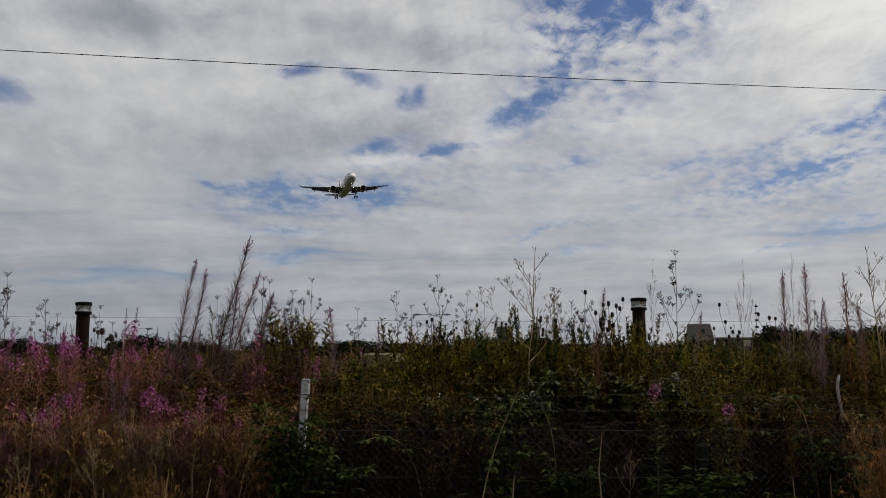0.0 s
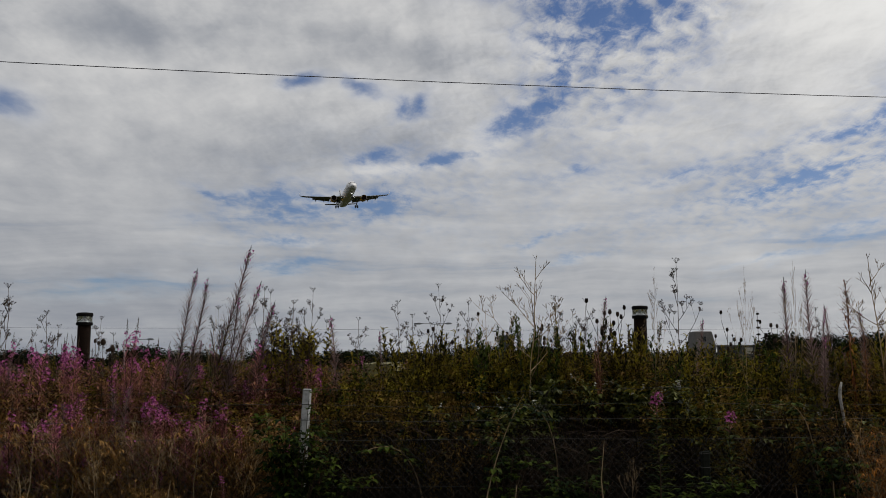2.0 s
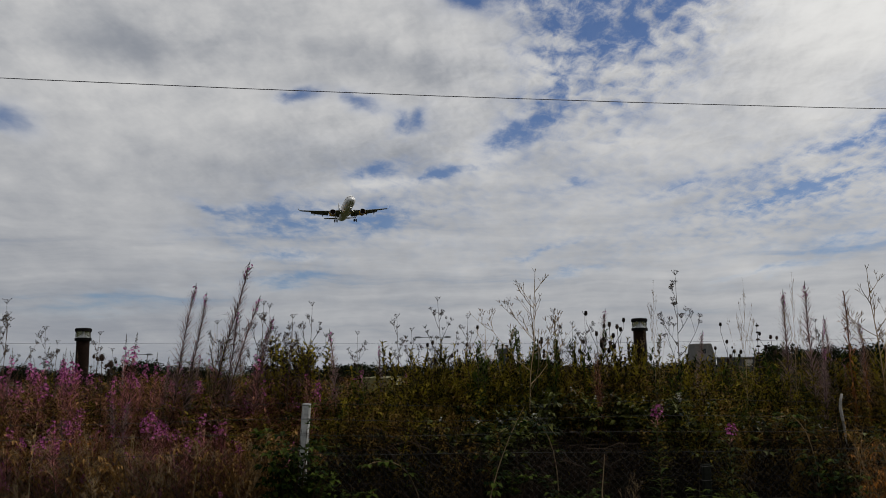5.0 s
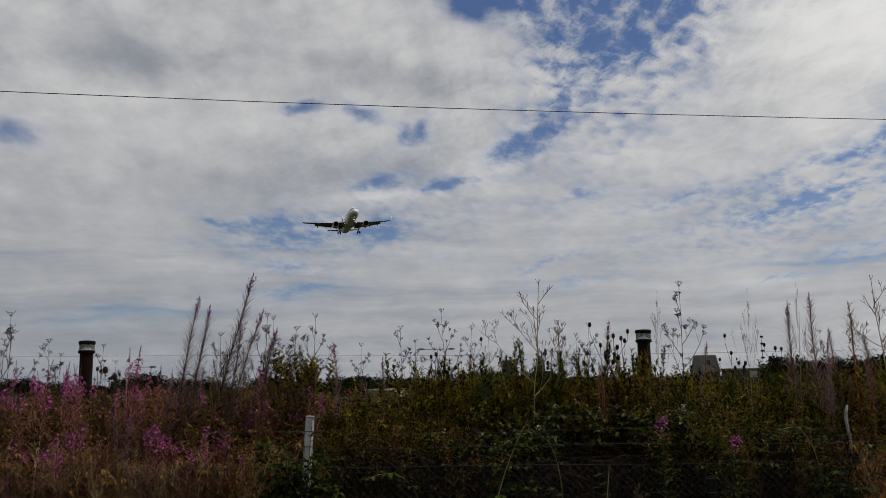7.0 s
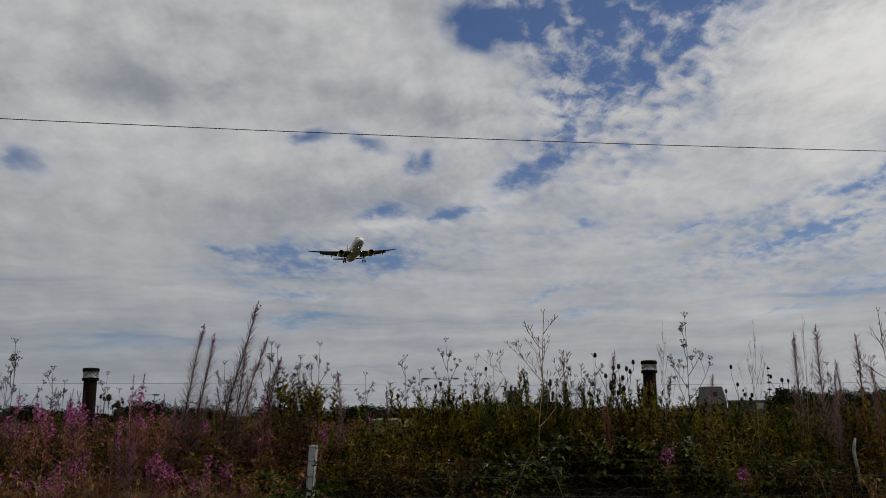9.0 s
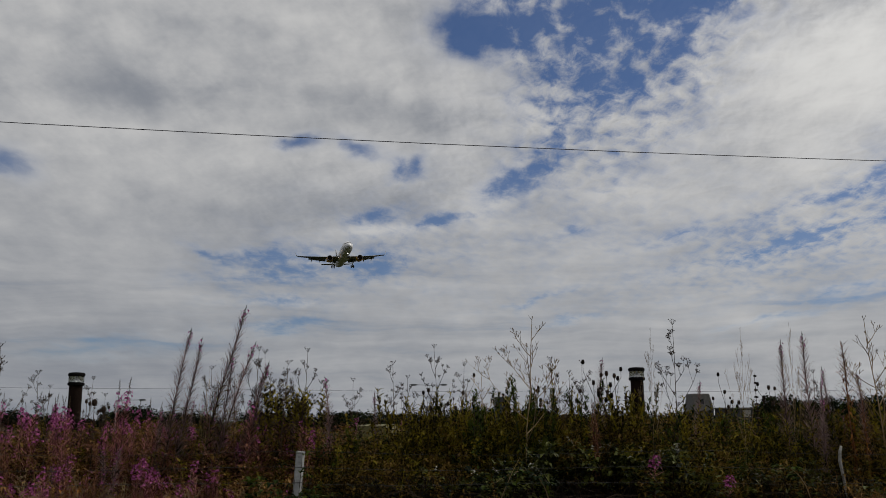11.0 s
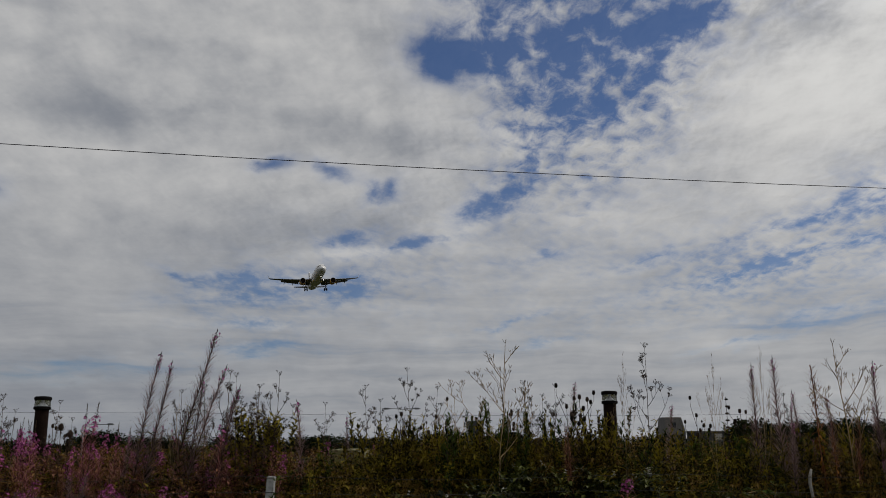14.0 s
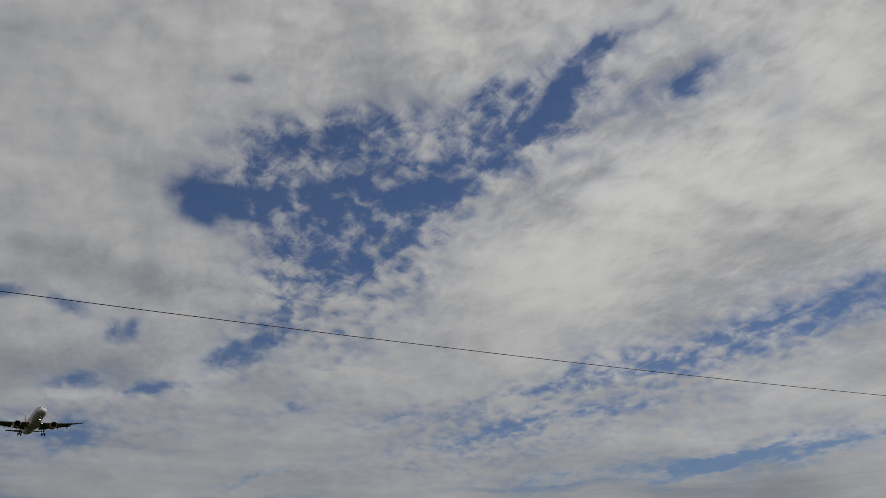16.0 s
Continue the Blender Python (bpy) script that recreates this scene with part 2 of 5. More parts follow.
GOLD = surface("golden_dry_stem", (0.085, 0.044, 0.013), (0.32, 0.18, 0.06), 4, **LEAF)
STRAW = surface("dry_straw", (0.15, 0.10, 0.054), (0.33, 0.235, 0.132), 6, **DEAD)
STALK = surface("brown_stalk", (0.020, 0.014, 0.009), (0.075, 0.050, 0.032), 6, **DEAD)
MAUVE = surface("mauve_pod", (0.16, 0.056, 0.060), (0.46, 0.19, 0.185), 5, rough=0.8, bump=0.0, through_light=0.3, spec=0.1, vary=0.5)
POD = surface("grey_brown_pod", (0.07, 0.045, 0.047), (0.27, 0.18, 0.172), 5, rough=0.8, bump=0.0, through_light=0.35, spec=0.1, vary=0.4)
PINK = surface("pink_petal", (0.16, 0.030, 0.10), (0.46, 0.12, 0.31), 4, rough=0.6, bump=0.0, through_light=0.3, vary=0.6, spec=0.1)
WHITE = surface("white_petal", (0.30, 0.29, 0.25), (0.55, 0.53, 0.47), 4, rough=0.6, bump=0.0, spec=0.1)
# bramble cane brown, with the shade under the leaves put into the colour
CANE = surface("shaded_cane", (0.006, 0.0045, 0.003), (0.034, 0.022, 0.014), 6, **DEAD)
SEED = surface("dark_seed", (0.010, 0.007, 0.005), (0.045, 0.030, 0.022), 8, **DEAD)
CONCRETE = surface("weathered_concrete", (0.20, 0.20, 0.20), (0.46, 0.46, 0.45), 5, rough=0.9, bump=0.5, vary=0.1)
ZINC = surface("galvanised_wire", (0.034, 0.032, 0.029), (0.10, 0.094, 0.085), 9, rough=0.6, bump=0.0, vary=0.2, spec=0.2)
BARK = surface("grey_wood", (0.14, 0.13, 0.12), (0.38, 0.36, 0.33), 7, rough=0.9, bump=0.5, vary=0.1)
SOIL = surface("ground_grass", (0.010, 0.012, 0.004), (0.035, 0.036, 0.012), 0.6, rough=0.95, spec=0.05, bump=0.6, vary=0.0, fine_scale=25)
BLACK = surface("black_paint", (0.004, 0.003, 0.0025), (0.022, 0.013, 0.009), 6, rough=0.85, bump=0.1, vary=0.05, spec=0.04)
CAP = surface("matt_black", (0.003, 0.003, 0.003), (0.010, 0.009, 0.009), 6, rough=0.8, bump=0.1, vary=0.05, spec=0.05)
CABLE = surface("black_cable", (0.02, 0.02, 0.03), (0.05, 0.05, 0.07), 6, rough=0.6, bump=0.0, vary=0.0)
# darker copy of the post concrete; shade among the brambles is in its colour
SHADED_CONCRETE = surface("shaded_concrete", (0.005, 0.006, 0.005), (0.017, 0.018, 0.014), 5, rough=0.9, bump=0.5, vary=0.1, spec=0.08)
SLATE = surface("grey_roof", (0.055, 0.052, 0.048), (0.16, 0.15, 0.14), 3, rough=0.85, bump=0.3, vary=0.1)
BRICK = surface("dark_render", (0.035, 0.036, 0.038), (0.075, 0.075, 0.078), 1.5, rough=0.9, bump=0.3, vary=0.05)
PALE = surface("pale_wall", (0.30, 0.29, 0.26), (0.48, 0.46, 0.42), 1.5, rough=0.9, bump=0.2, vary=0.05)
STEEL = surface("grey_steel", (0.12, 0.125, 0.13), (0.22, 0.225, 0.23), 3, rough=0.5, metal=0.5, bump=0.0, vary=0.05)
FIELD = surface("dry_field", (0.09, 0.08, 0.03), (0.17, 0.15, 0.065), 0.3, rough=0.95, bump=0.2, vary=0.0)
TREE = surface("tree_leaf", (0.004, 0.008, 0.003), (0.018, 0.024, 0.008), 0.8, rough=0.9, bump=0.0, vary=0.4, spec=0.03)
HULL = surface("white_hull", (0.66, 0.66, 0.66), (0.78, 0.78, 0.78), 0.5, rough=0.35, bump=0.0, vary=0.03)
WING = surface("grey_wing", (0.11, 0.115, 0.12), (0.17, 0.175, 0.18), 0.8, rough=0.4, bump=0.0, vary=0.05)
YELLOW = surface("yellow_cowl", (0.52, 0.25, 0.015), (0.68, 0.35, 0.03), 0.8, rough=0.4, bump=0.0, vary=0.05)
DOT = surface("grey_livery", (0.06, 0.06, 0.065), (0.11, 0.11, 0.115), 2, rough=0.4, bump=0.0, vary=0.1)
TYRE = surface("tyre_rubber", (0.010, 0.010, 0.010), (0.025, 0.025, 0.025), 5, rough=0.8, bump=0.1, vary=0.0)
DARKGLASS = surface("cockpit_glass", (0.008, 0.009, 0.011), (0.02, 0.022, 0.026), 2, rough=0.1, bump=0.0, vary=0.0)

GLASS = bpy.data.materials.new("clear_collar")
GLASS.use_nodes = True
_g = GLASS.node_tree.nodes["Principled BSDF"]
_g.inputs["Base Color"].default_value = (0.95, 0.96, 0.97, 1)
_g.inputs["Roughness"].default_value = 0.12
_g.inputs["Transmission Weight"].default_value = 0.95
_g.inputs["IOR"].default_value = 1.1
LAMP = bpy.data.materials.new("landing_light")
LAMP.use_nodes = True
_g = LAMP.node_tree.nodes["Principled BSDF"]
_g.inputs["Emission Color"].default_value = (1, 0.97, 0.9, 1)
_g.inputs["Emission Strength"].default_value = 6


# ---- mesh tools ----
class Geo:
    """Points and faces of one mesh."""

    def __init__(self):
        self.v, self.f = [], []

    def face(self, *pts):
        k = len(self.v)
        self.v.extend(tuple(p) for p in pts)
        self.f.append(tuple(range(k, k + len(pts))))

    def loft(self, rings, close=True, cap=True):
        n, k = len(rings[0]), len(self.v)
        for r in rings:
            self.v.extend(tuple(p) for p in r)
        for i in range(len(rings) - 1):
            for j in range(n if close else n - 1):
                a, b = k + i * n + j, k + i * n + (j + 1) % n
                self.f.append((a, b, b + n, a + n))
        if cap and close:
            self.f.append(tuple(range(k + n - 1, k - 1, -1)))
            self.f.append(tuple(range(k + (len(rings) - 1) * n, k + len(rings) * n)))

    def tube(self, pts, radii, n=4, cap=True):
        pts = [Vector(p) for p in pts]
        if not isinstance(radii, (list, tuple)):
            radii = [radii] * len(pts)
        rings = []
        for i, p in enumerate(pts):
            d = (pts[min(i + 1, len(pts) - 1)] - pts[max(i - 1, 0)]).normalized()
            u = d.orthogonal().normalized() if i == 0 else (u - d * u.dot(d)).normalized()
            w = d.cross(u)
            rings.append([p + (u * math.cos(2 * math.pi * j / n) + w * math.sin(2 * math.pi * j / n)) * radii[i] for j in range(n)])
        self.loft(rings, True, cap)

    def leaf(self, p, d, length, width, droop=0.2, fold=0.25, side=None):
        """A pointed blade, folded along its middle and bent down towards the tip."""
        p, d = Vector(p), Vector(d).normalized()
        s = side or d.cross(Vector((0, 0, 1)))
        if s.length < 1e-3:
            s = Vector((1, 0, 0))
        s = s.normalized()
        up = s.cross(d).normalized()
        mid = p + d * length * 0.45 - up * length * droop * 0.2
        tip = p + d * length * 0.95 - up * length * droop
        a = mid + s * width * 0.5 + up * width * fold
        b = mid - s * width * 0.5 + up * width * fold
        k = len(self.v)
        self.v.extend((tuple(p), tuple(a), tuple(tip), tuple(b), tuple(mid)))
        self.f.extend(((k, k + 1, k + 4), (k + 1, k + 2, k + 4), (k + 2, k + 3, k + 4), (k + 3, k, k + 4)))

    def knob(self, p, r, stretch=1.0):
        x, y, z = p
        k = len(self.v)
        self.v.extend(((x, y, z - r * stretch), (x + r, y, z), (x, y + r, z), (x - r, y, z), (x, y - r, z), (x, y, z + r * stretch)))
        for a, b in ((1, 2), (2, 3), (3, 4), (4, 1)):
            self.f.extend(((k, k + b, k + a), (k + 5, k + a, k + b)))

    def box(self, lo, hi, bevel=0.0):
        (x0, y0, z0), (x1, y1, z1) = lo, hi
        c = bevel
        if c <= 0:
            ring = lambda z, i: [(x0 + i, y0 + i, z), (x1 - i, y0 + i, z), (x1 - i, y1 - i, z), (x0 + i, y1 - i, z)]
            self.loft([ring(z0, 0), ring(z1, 0)])
            return
        ring = lambda z, i: [(x0 + c, y0 + i, z), (x1 - c, y0 + i, z), (x1 - i, y0 + c, z), (x1 - i, y1 - c, z),
                             (x1 - c, y1 - i, z), (x0 + c, y1 - i, z), (x0 + i, y1 - c, z), (x0 + i, y0 + c, z)]
        self.loft([ring(z0, c * 0.6), ring(z0 + c, 0), ring(z1 - c, 0), ring(z1, c * 0.6)])

    def lathe(self, profile, n=20, centre=(0, 0, 0), axis="z", cap=True):
        cx, cy, cz = centre
        rings = []
        for h, r in profile:
            ring = []
            for j in range(n):
                a, b = r * math.cos(2 * math.pi * j / n), r * math.sin(2 * math.pi * j / n)
                ring.append((cx + a, cy + b, cz + h) if axis == "z" else (cx + h, cy + a, cz + b) if axis == "x" else (cx + b, cy + h, cz + a))
            rings.append(ring)
        self.loft(rings, True, cap)

    def mesh(self, name, material, smooth=False):
        me = bpy.data.meshes.new(name)
        me.from_pydata(self.v, [], self.f)
        me.materials.append(material)
        if smooth:
            me.polygons.foreach_set("use_smooth", [True] * len(me.polygons))
        me.update()
        return me


MANY = ("foliage", "blossom", "pod_spray", "bud_tip", "stem_tangle", "cane_tangle", "seed_spray", "window_band")


def part(name, g, material, parent=None, label="", smooth=False):
    ob = new(name, g.mesh(name, material, smooth))
    ob.parent = parent
    if label:
        ob["label"] = label
    if name in MANY:
        ob["kind"] = "stuff"
    return ob


def thing(name, label, category, group="", kind="", m=None):
    ob = tagged(new(name), label, category, group, kind)
    if m is not None:
        ob.matrix_basis = m
    return ob


def step(a, b, x):
    t = min(1.0, max(0.0, (x - a) / (b - a)))
    return t * t * (3 - 2 * t)


def lie(x, y):
    """Height of the ground: a low bank behind the fence."""
    bank = 0.38 * step(8.7, 10.6, y) * (1 - step(19, 32, y))
    return bank + 0.05 * noise.noise((x * 0.5, y * 0.5, 0)) * (1 - step(25, 40, abs(y)))


# ---- ground ----
g = Geo()
xs = [-2600, -900, -300, -120, -60] + [-30 + k * 1.0 for k in range(61)] + [60, 120, 300, 900, 2600]
ys = [-2600, -600, -120, -40, -15, -8] + [-4 + k * 0.8 for k in range(50)] + [42, 55, 80, 130, 250, 600, 1400, 4200]
g.v = [(x, y, lie(x, y)) for y in ys for x in xs]
nx = len(xs)
g.f = [(j * nx + i, j * nx + i + 1, (j + 1) * nx + i + 1, (j + 1) * nx + i) for j in range(len(ys) - 1) for i in range(nx - 1)]
tagged(part("ground", g, SOIL, smooth=True), "dark rough grassland ground rising to a low bank", "ground", kind="structure")


# ---- overhead cables ----
g = Geo()
g.tube([(x, 17.2 + 0.115 * x, EYE + 5.57 + 0.0007 * (x - 7) ** 2) for x in range(-60, 81, 4)], 0.0078, 6)
tagged(part("overhead_cable", g, CABLE, smooth=True), "thin black overhead cable sagging slightly against the sky", "cable")
g = Geo()
g.tube([(x, 90.0, 4.5 + 0.00022 * (x - 18) ** 2 + (0.35 if x < -20 else 0) * -1 * step(20, 50, -x)) for x in range(-110, 111, 5)], 0.012, 5)
tagged(part("overhead_cable", g, CABLE, smooth=True), "distant thin cable strung level above the weeds", "cable")


# ---- fence ----
FY = 8.2


def fence_post(x, y, height, lean, m_label, mat):
    """A square concrete post with chamfered corners and a weathered top, tie wires round it."""
    post = thing("fence_post", m_label, "fence post", "fence posts", m=pose(x, y, -0.02, 0, lean, 0))
    g = Geo()
    g.box((-0.036, -0.04, 0), (0.036, 0.04, height), 0.009)
    part("shaft", g, mat, post)
    for z in (height - 0.015, height - 0.14, height - 0.275):
        g = Geo()
        g.tube([(0.041 * a, -0.043 * b, z + 0.003 * a) for a, b in ((-1, 1), (1, 1), (1, -1), (-1, -1), (-1, 1))], 0.003, 4)
        part("tie_wire", g, ZINC, post)
    return post


fence_post(-1.35, FY, 1.39, 3.0, "weathered pale concrete fence post, slightly leaning", CONCRETE)
for x in (-5.1, 2.39, 6.1, 9.8, -8.9):
    fence_post(x, FY, 0.8 if x == 2.39 else 1.36, random.uniform(-1.5, 1.5), "grey concrete fence post half hidden in brambles", SHADED_CONCRETE)

for z in (1.36, 1.225, 1.09):
    g = Geo()
    pts = [(x * 0.5, FY - 0.045, z + 0.012 * math.sin(x * 0.9 + z * 40) - 0.02 * math.sin(math.pi * (((x * 0.5 + 1.35) / 3.74) % 1))) for x in range(-24, 25)]
    g.tube(pts, 0.0019, 4)
    for p in pts[::1]:
        for k in range(3):
            q = Vector(p) + Vector((0.17 * k, 0, 0))
            g.tube([q + Vector((-0.012, 0, 0.012)), q + Vector((0.012, 0, -0.012))], 0.0016, 3)
    tagged(part("barbed_wire", g, ZINC), "thin rusted barbed wire strand strung between posts", "wire", "barbed wire strands")

A, MT = 0.036, 0.915
mesh = thing("chain_link_fence", "grey galvanised chain link fence mesh overgrown by weeds", "fence", m=Matrix.Translation((0, FY, 0)))
for left, right in ((-7.4, -5.1), (-5.1, -1.35), (-1.35, 2.39), (2.39, 6.1), (6.1, 7.4)):
    g = Geo()
    for k in range(math.ceil(left / (2 * A)), math.ceil(right / (2 * A))):
        x0 = k * 2 * A
        for s in (-1, 1):
            g.tube([(x0 + s * A * (j % 2) + 0.006 * math.sin(j * 0.9 + k), -0.03 + 0.003 * (1 if j % 2 else -1) + 0.02 * noise.noise((x0 * 0.8, j * 0.1, 3)),
                     MT + (0.014 if j == 0 else 0) - j * A + 0.008 * math.sin(x0 * 2.1) + 0.015 * noise.noise((x0 * 0.5, 0, 7))) for j in range(25)], 0.0016, 3, False)
    part("mesh_panel", g, ZINC, mesh)
for z in (MT - 0.012, 0.48):
    g = Geo()
    g.tube([(x * 0.4, -0.034, z + 0.008 * math.sin(x * 0.84) + 0.015 * noise.noise((x * 0.2, 0, 7))) for x in range(-18, 19)], 0.002, 4)
    part("line_wire", g, ZINC, mesh)

stake = thing("wooden_stake", "crooked weathered grey wooden stake among brambles", "stake", m=pose(3.92, 8.72, lie(3.92, 8.72) - 0.03) @ Matrix.Diagonal((1, 1, 1.0, 1)))
g = Geo()
g.tube([(0, 0, 0), (0.015, 0, 0.5), (0.03, 0.01, 0.9), (0.012, 0, 1.1), (-0.012, 0, 1.28), (-0.005, 0, 1.36), (0.012, 0, 1.42)], [0.017, 0.016, 0.016, 0.0135, 0.016, 0.015, 0.010], 7)
part("shaft", g, BARK, stake, smooth=True)


# ---- bollard lights ----
def bollard_light(x, y, top):
    h = top - lie(x, y)
    b = thing("bollard_light", "dark metal bollard light with clear collar and black cap", "bollard light", "bollard lights", m=pose(x, y, lie(x, y)))
    g = Geo()
    g.lathe([(0, 0.116), (h - 0.23, 0.108), (h - 0.222, 0.104)], 24)
    part("post", g, BLACK, b, smooth=True)
    g = Geo()
    g.lathe([(h - 0.222, 0.124), (h - 0.216, 0.137), (h - 0.176, 0.137), (h - 0.168, 0.126)], 24)
    part("lower_rim", g, CAP, b)
    g = Geo()
    g.lathe([(h - 0.168, 0.126), (h - 0.063, 0.126), (h - 0.063, 0.121), (h - 0.168, 0.121)], 24, cap=False)
    part("collar", g, GLASS, b, "clear plastic collar", smooth=True)
    g = Geo()
    g.lathe([(h - 0.168, 0.10), (h - 0.145, 0.07), (h - 0.115, 0.022), (h - 0.063, 0.02)], 20)
    part("reflector", g, surface_white, b, "white conical reflector", smooth=True)
    g = Geo()
    g.lathe([(h - 0.066, 0.130), (h - 0.06, 0.138), (h - 0.025, 0.138), (h - 0.006, 0.122), (h, 0.06)], 24)
    part("cap", g, CAP, b)
    return b


surface_white = surface("white_reflector", (0.55, 0.55, 0.54), (0.75, 0.75, 0.74), 4, rough=0.4, bump=0.0, vary=0.0)
bollard_light(-6.19, 15.0, 2.46)
bollard_light(3.37, 15.0, 2.53)


# ---- distance ----
def tree(x, y, h, w, seed):
    rnd = random.Random(seed)
    t = thing("tree", "dark green broadleaf tree in the far treeline", "tree", "far trees", m=pose(x, y, lie(x, y) - 0.1))
    g = Geo()
    g.tube([(0, 0, 0), (0.1, 0, h * 0.25), (0, 0.1, h * 0.6)], [h * 0.035, h * 0.025, h * 0.01], 6)
    for k in range(6):
        a = rnd.uniform(0, 6.28)
        z = h * rnd.uniform(0.25, 0.5)
        g.tube([(0, 0, z), (math.cos(a) * w * 0.25, math.sin(a) * w * 0.25, z + h * 0.15), (math.cos(a) * w * 0.4, math.sin(a) * w * 0.4, z + h * 0.22)], [h * 0.014, h * 0.008, h * 0.003], 4)
    part("trunk", g, BARK, t)
    g = Geo()
    lumps = [(rnd.uniform(-0.34, 0.34) * w, rnd.uniform(-0.3, 0.3) * w, h * rnd.uniform(0.3, 0.84), rnd.uniform(0.13, 0.24) * w) for _ in range(22)]
    for lx, ly, lz, r in lumps:
        for _ in range(150):
            d = Vector((rnd.gauss(0, 1), rnd.gauss(0, 1), rnd.gauss(0, 0.8))).normalized()
            p = Vector((lx, ly, lz)) + d * r * rnd.uniform(0.55, 1.1)
            p.z = max(p.z, 0.15 * h)
            g.leaf(p, d + Vector((rnd.uniform(-1, 1), rnd.uniform(-1, 1), rnd.uniform(-0.6, 0.6))), rnd.uniform(0.3, 0.6), 0.34, 0.2, 0.2)
    tagged(part("crown", g, TREE, t), kind="stuff")
    return t


tree_a, tree_b, tree_c = tree(47.0, 120, 4.6, 6.5, 1), tree(61.0, 128, 4.7, 9.0, 2), tree(-52.0, 150, 3.6, 8.0, 3)
rnd = random.Random(11)
for k in range(26):
    x = -78 + k * 6.4 + rnd.uniform(-2, 2)
    y = rnd.uniform(140, 175)
    s = rnd.uniform(0.55, 0.8) * (1.1 if x > 50 else 0.95)
    copy_thing((tree_a, tree_b, tree_c)[k % 3], Matrix.Translation((x, y, -0.1)) @ Matrix.Rotation(rnd.uniform(0, 6), 4, "Z") @ Matrix.Diagonal((1.2, 1.2, s, 1)))
for x, y, s in ((69, 130, 1.0), (75, 128, 1.1), (55, 132, 0.85), (9.6, 118, 0.62), (4.0, 118, 0.6), (-14, 120, 0.55)):
    copy_thing(tree_b, Matrix.Translation((x, y, -0.1)) @ Matrix.Rotation(x, 4, "Z") @ Matrix.Diagonal((0.8, 0.8, s, 1)))

for k in range(15):
    copy_thing((tree_a, tree_b)[k % 2], Matrix.Translation((51 + k * 4.6, 127 + 3 * math.sin(k), -0.1)) @ Matrix.Rotation(k * 1.3, 4, "Z") @ Matrix.Diagonal((1.0, 1.0, 0.86 + 0.08 * math.sin(k * 2.1), 1)))

hut = thing("brick_hut", "small dark rendered hut with roof vents beyond the weeds", "hut", m=pose(7.15, 100, 0))
g = Geo()
g.box((-0.82, 0, 0), (0.82, 2.4, 4.1), 0.03)
part("wall", g, BRICK, hut)
g = Geo()
g.box((-0.88, -0.06, 4.1), (0.88, 2.46, 4.28), 0.03)
part("roof", g, BRICK, hut)
for x, w, h in ((-0.35, 0.12, 0.55), (0.12, 0.16, 0.42)):
    g = Geo()
    g.lathe([(4.28, w * 0.7), (4.28 + h * 0.6, w * 0.7), (4.28 + h * 0.62, w), (4.28 + h, w * 0.9)], 10, (x, 1.0, 0))
    part("vent", g, BLACK, hut)
g = Geo()
g.box((-0.1, -0.04, 3.3), (0.25, 0.02, 3.7), 0.01)
part("louvre", g, BLACK, hut)

house = thing("bungalow", "pale bungalow with grey mansard roof and long low wing", "house", m=pose(44.7, 150, 0) @ Matrix.Diagonal((0.76, 0.76, 1, 1)))
g = Geo()
g.box((-2.4, 0, 0), (2.4, 6, 3.2), 0.03)
part("wall", g, BRICK, house)
g = Geo()
ring = lambda x0, x1, y0, y1, z: [(x0, y0, z), (x1, y0, z), (x1, y1, z), (x0, y1, z)]
g.loft([ring(-2.45, 2.55, -0.2, 6.2, 3.15), ring(-2.4, 2.5, -0.15, 6.1, 3.3), ring(-2.05, 1.75, 0.5, 5.5, 6.0), ring(-1.95, 1.65, 0.7, 5.3, 6.1)])
roof = part("roof", g, SLATE, house)
g = Geo()
g.box((-0.45, 0.05, 4.1), (0.45, 0.8, 5.5), 0.03)
dormer = part("dormer", g, SLATE, house)
g = Geo()
g.box((-0.3, 0.02, 4.35), (0.3, 0.06, 5.2), 0.01)
part("pane", g, DARKGLASS, dormer)
g = Geo()
g.box((4.2, 1, 0), (11.5, 5, 3.5), 0.03)
part("wing_wall", g, BRICK, house)
g = Geo()
g.box((3.9, 0.6, 3.5), (11.9, 5.4, 3.75), 0.03)
part("wing_roof", g, SLATE, house)
g = Geo()
g.box((9.3, 0.95, 2.2), (11.0, 1.0, 3.3), 0.01)
part("window", g, PALE, house)


def street_lamp(x, y, top, arms):
    s = thing("street_lamp", "slim grey steel street lamp with flat horizontal heads", "street lamp", "street lamps", m=pose(x, y, 0))
    g = Geo()
    g.tube([(0, 0, 0), (0, 0, 1.2), (0, 0, 1.25), (0, 0, top)], [0.09, 0.09, 0.06, 0.045], 8)
    part("pole", g, STEEL, s, smooth=True)
    for a in arms:
        g = Geo()
        g.tube([(0, 0, top - 0.1), (a * 0.3, 0, top - 0.02), (a, 0, top)], 0.04, 6)
        part("arm", g, STEEL, s)
        g = Geo()
        c = 0.45 if a > 0 else -0.45
        ringx = lambda xx, w, h: [(xx, -w, top - h), (xx, w, top - h), (xx, w, top + h), (xx, -w, top + h)]
        g.loft([ringx(a - c, 0.08, 0.04), ringx(a - c * 0.3, 0.15, 0.12), ringx(a + c * 0.7, 0.15, 0.10), ringx(a + c, 0.06, 0.04)])
        part("lamp_head", g, STEEL, s)
    return s


street_lamp(-1.2, 110, 6.04, (-2.0, 1.7))
street_lamp(-40.2, 110, 4.25, (3.2,))
street_lamp(-34.0, 118, 2.9, (2.2,))

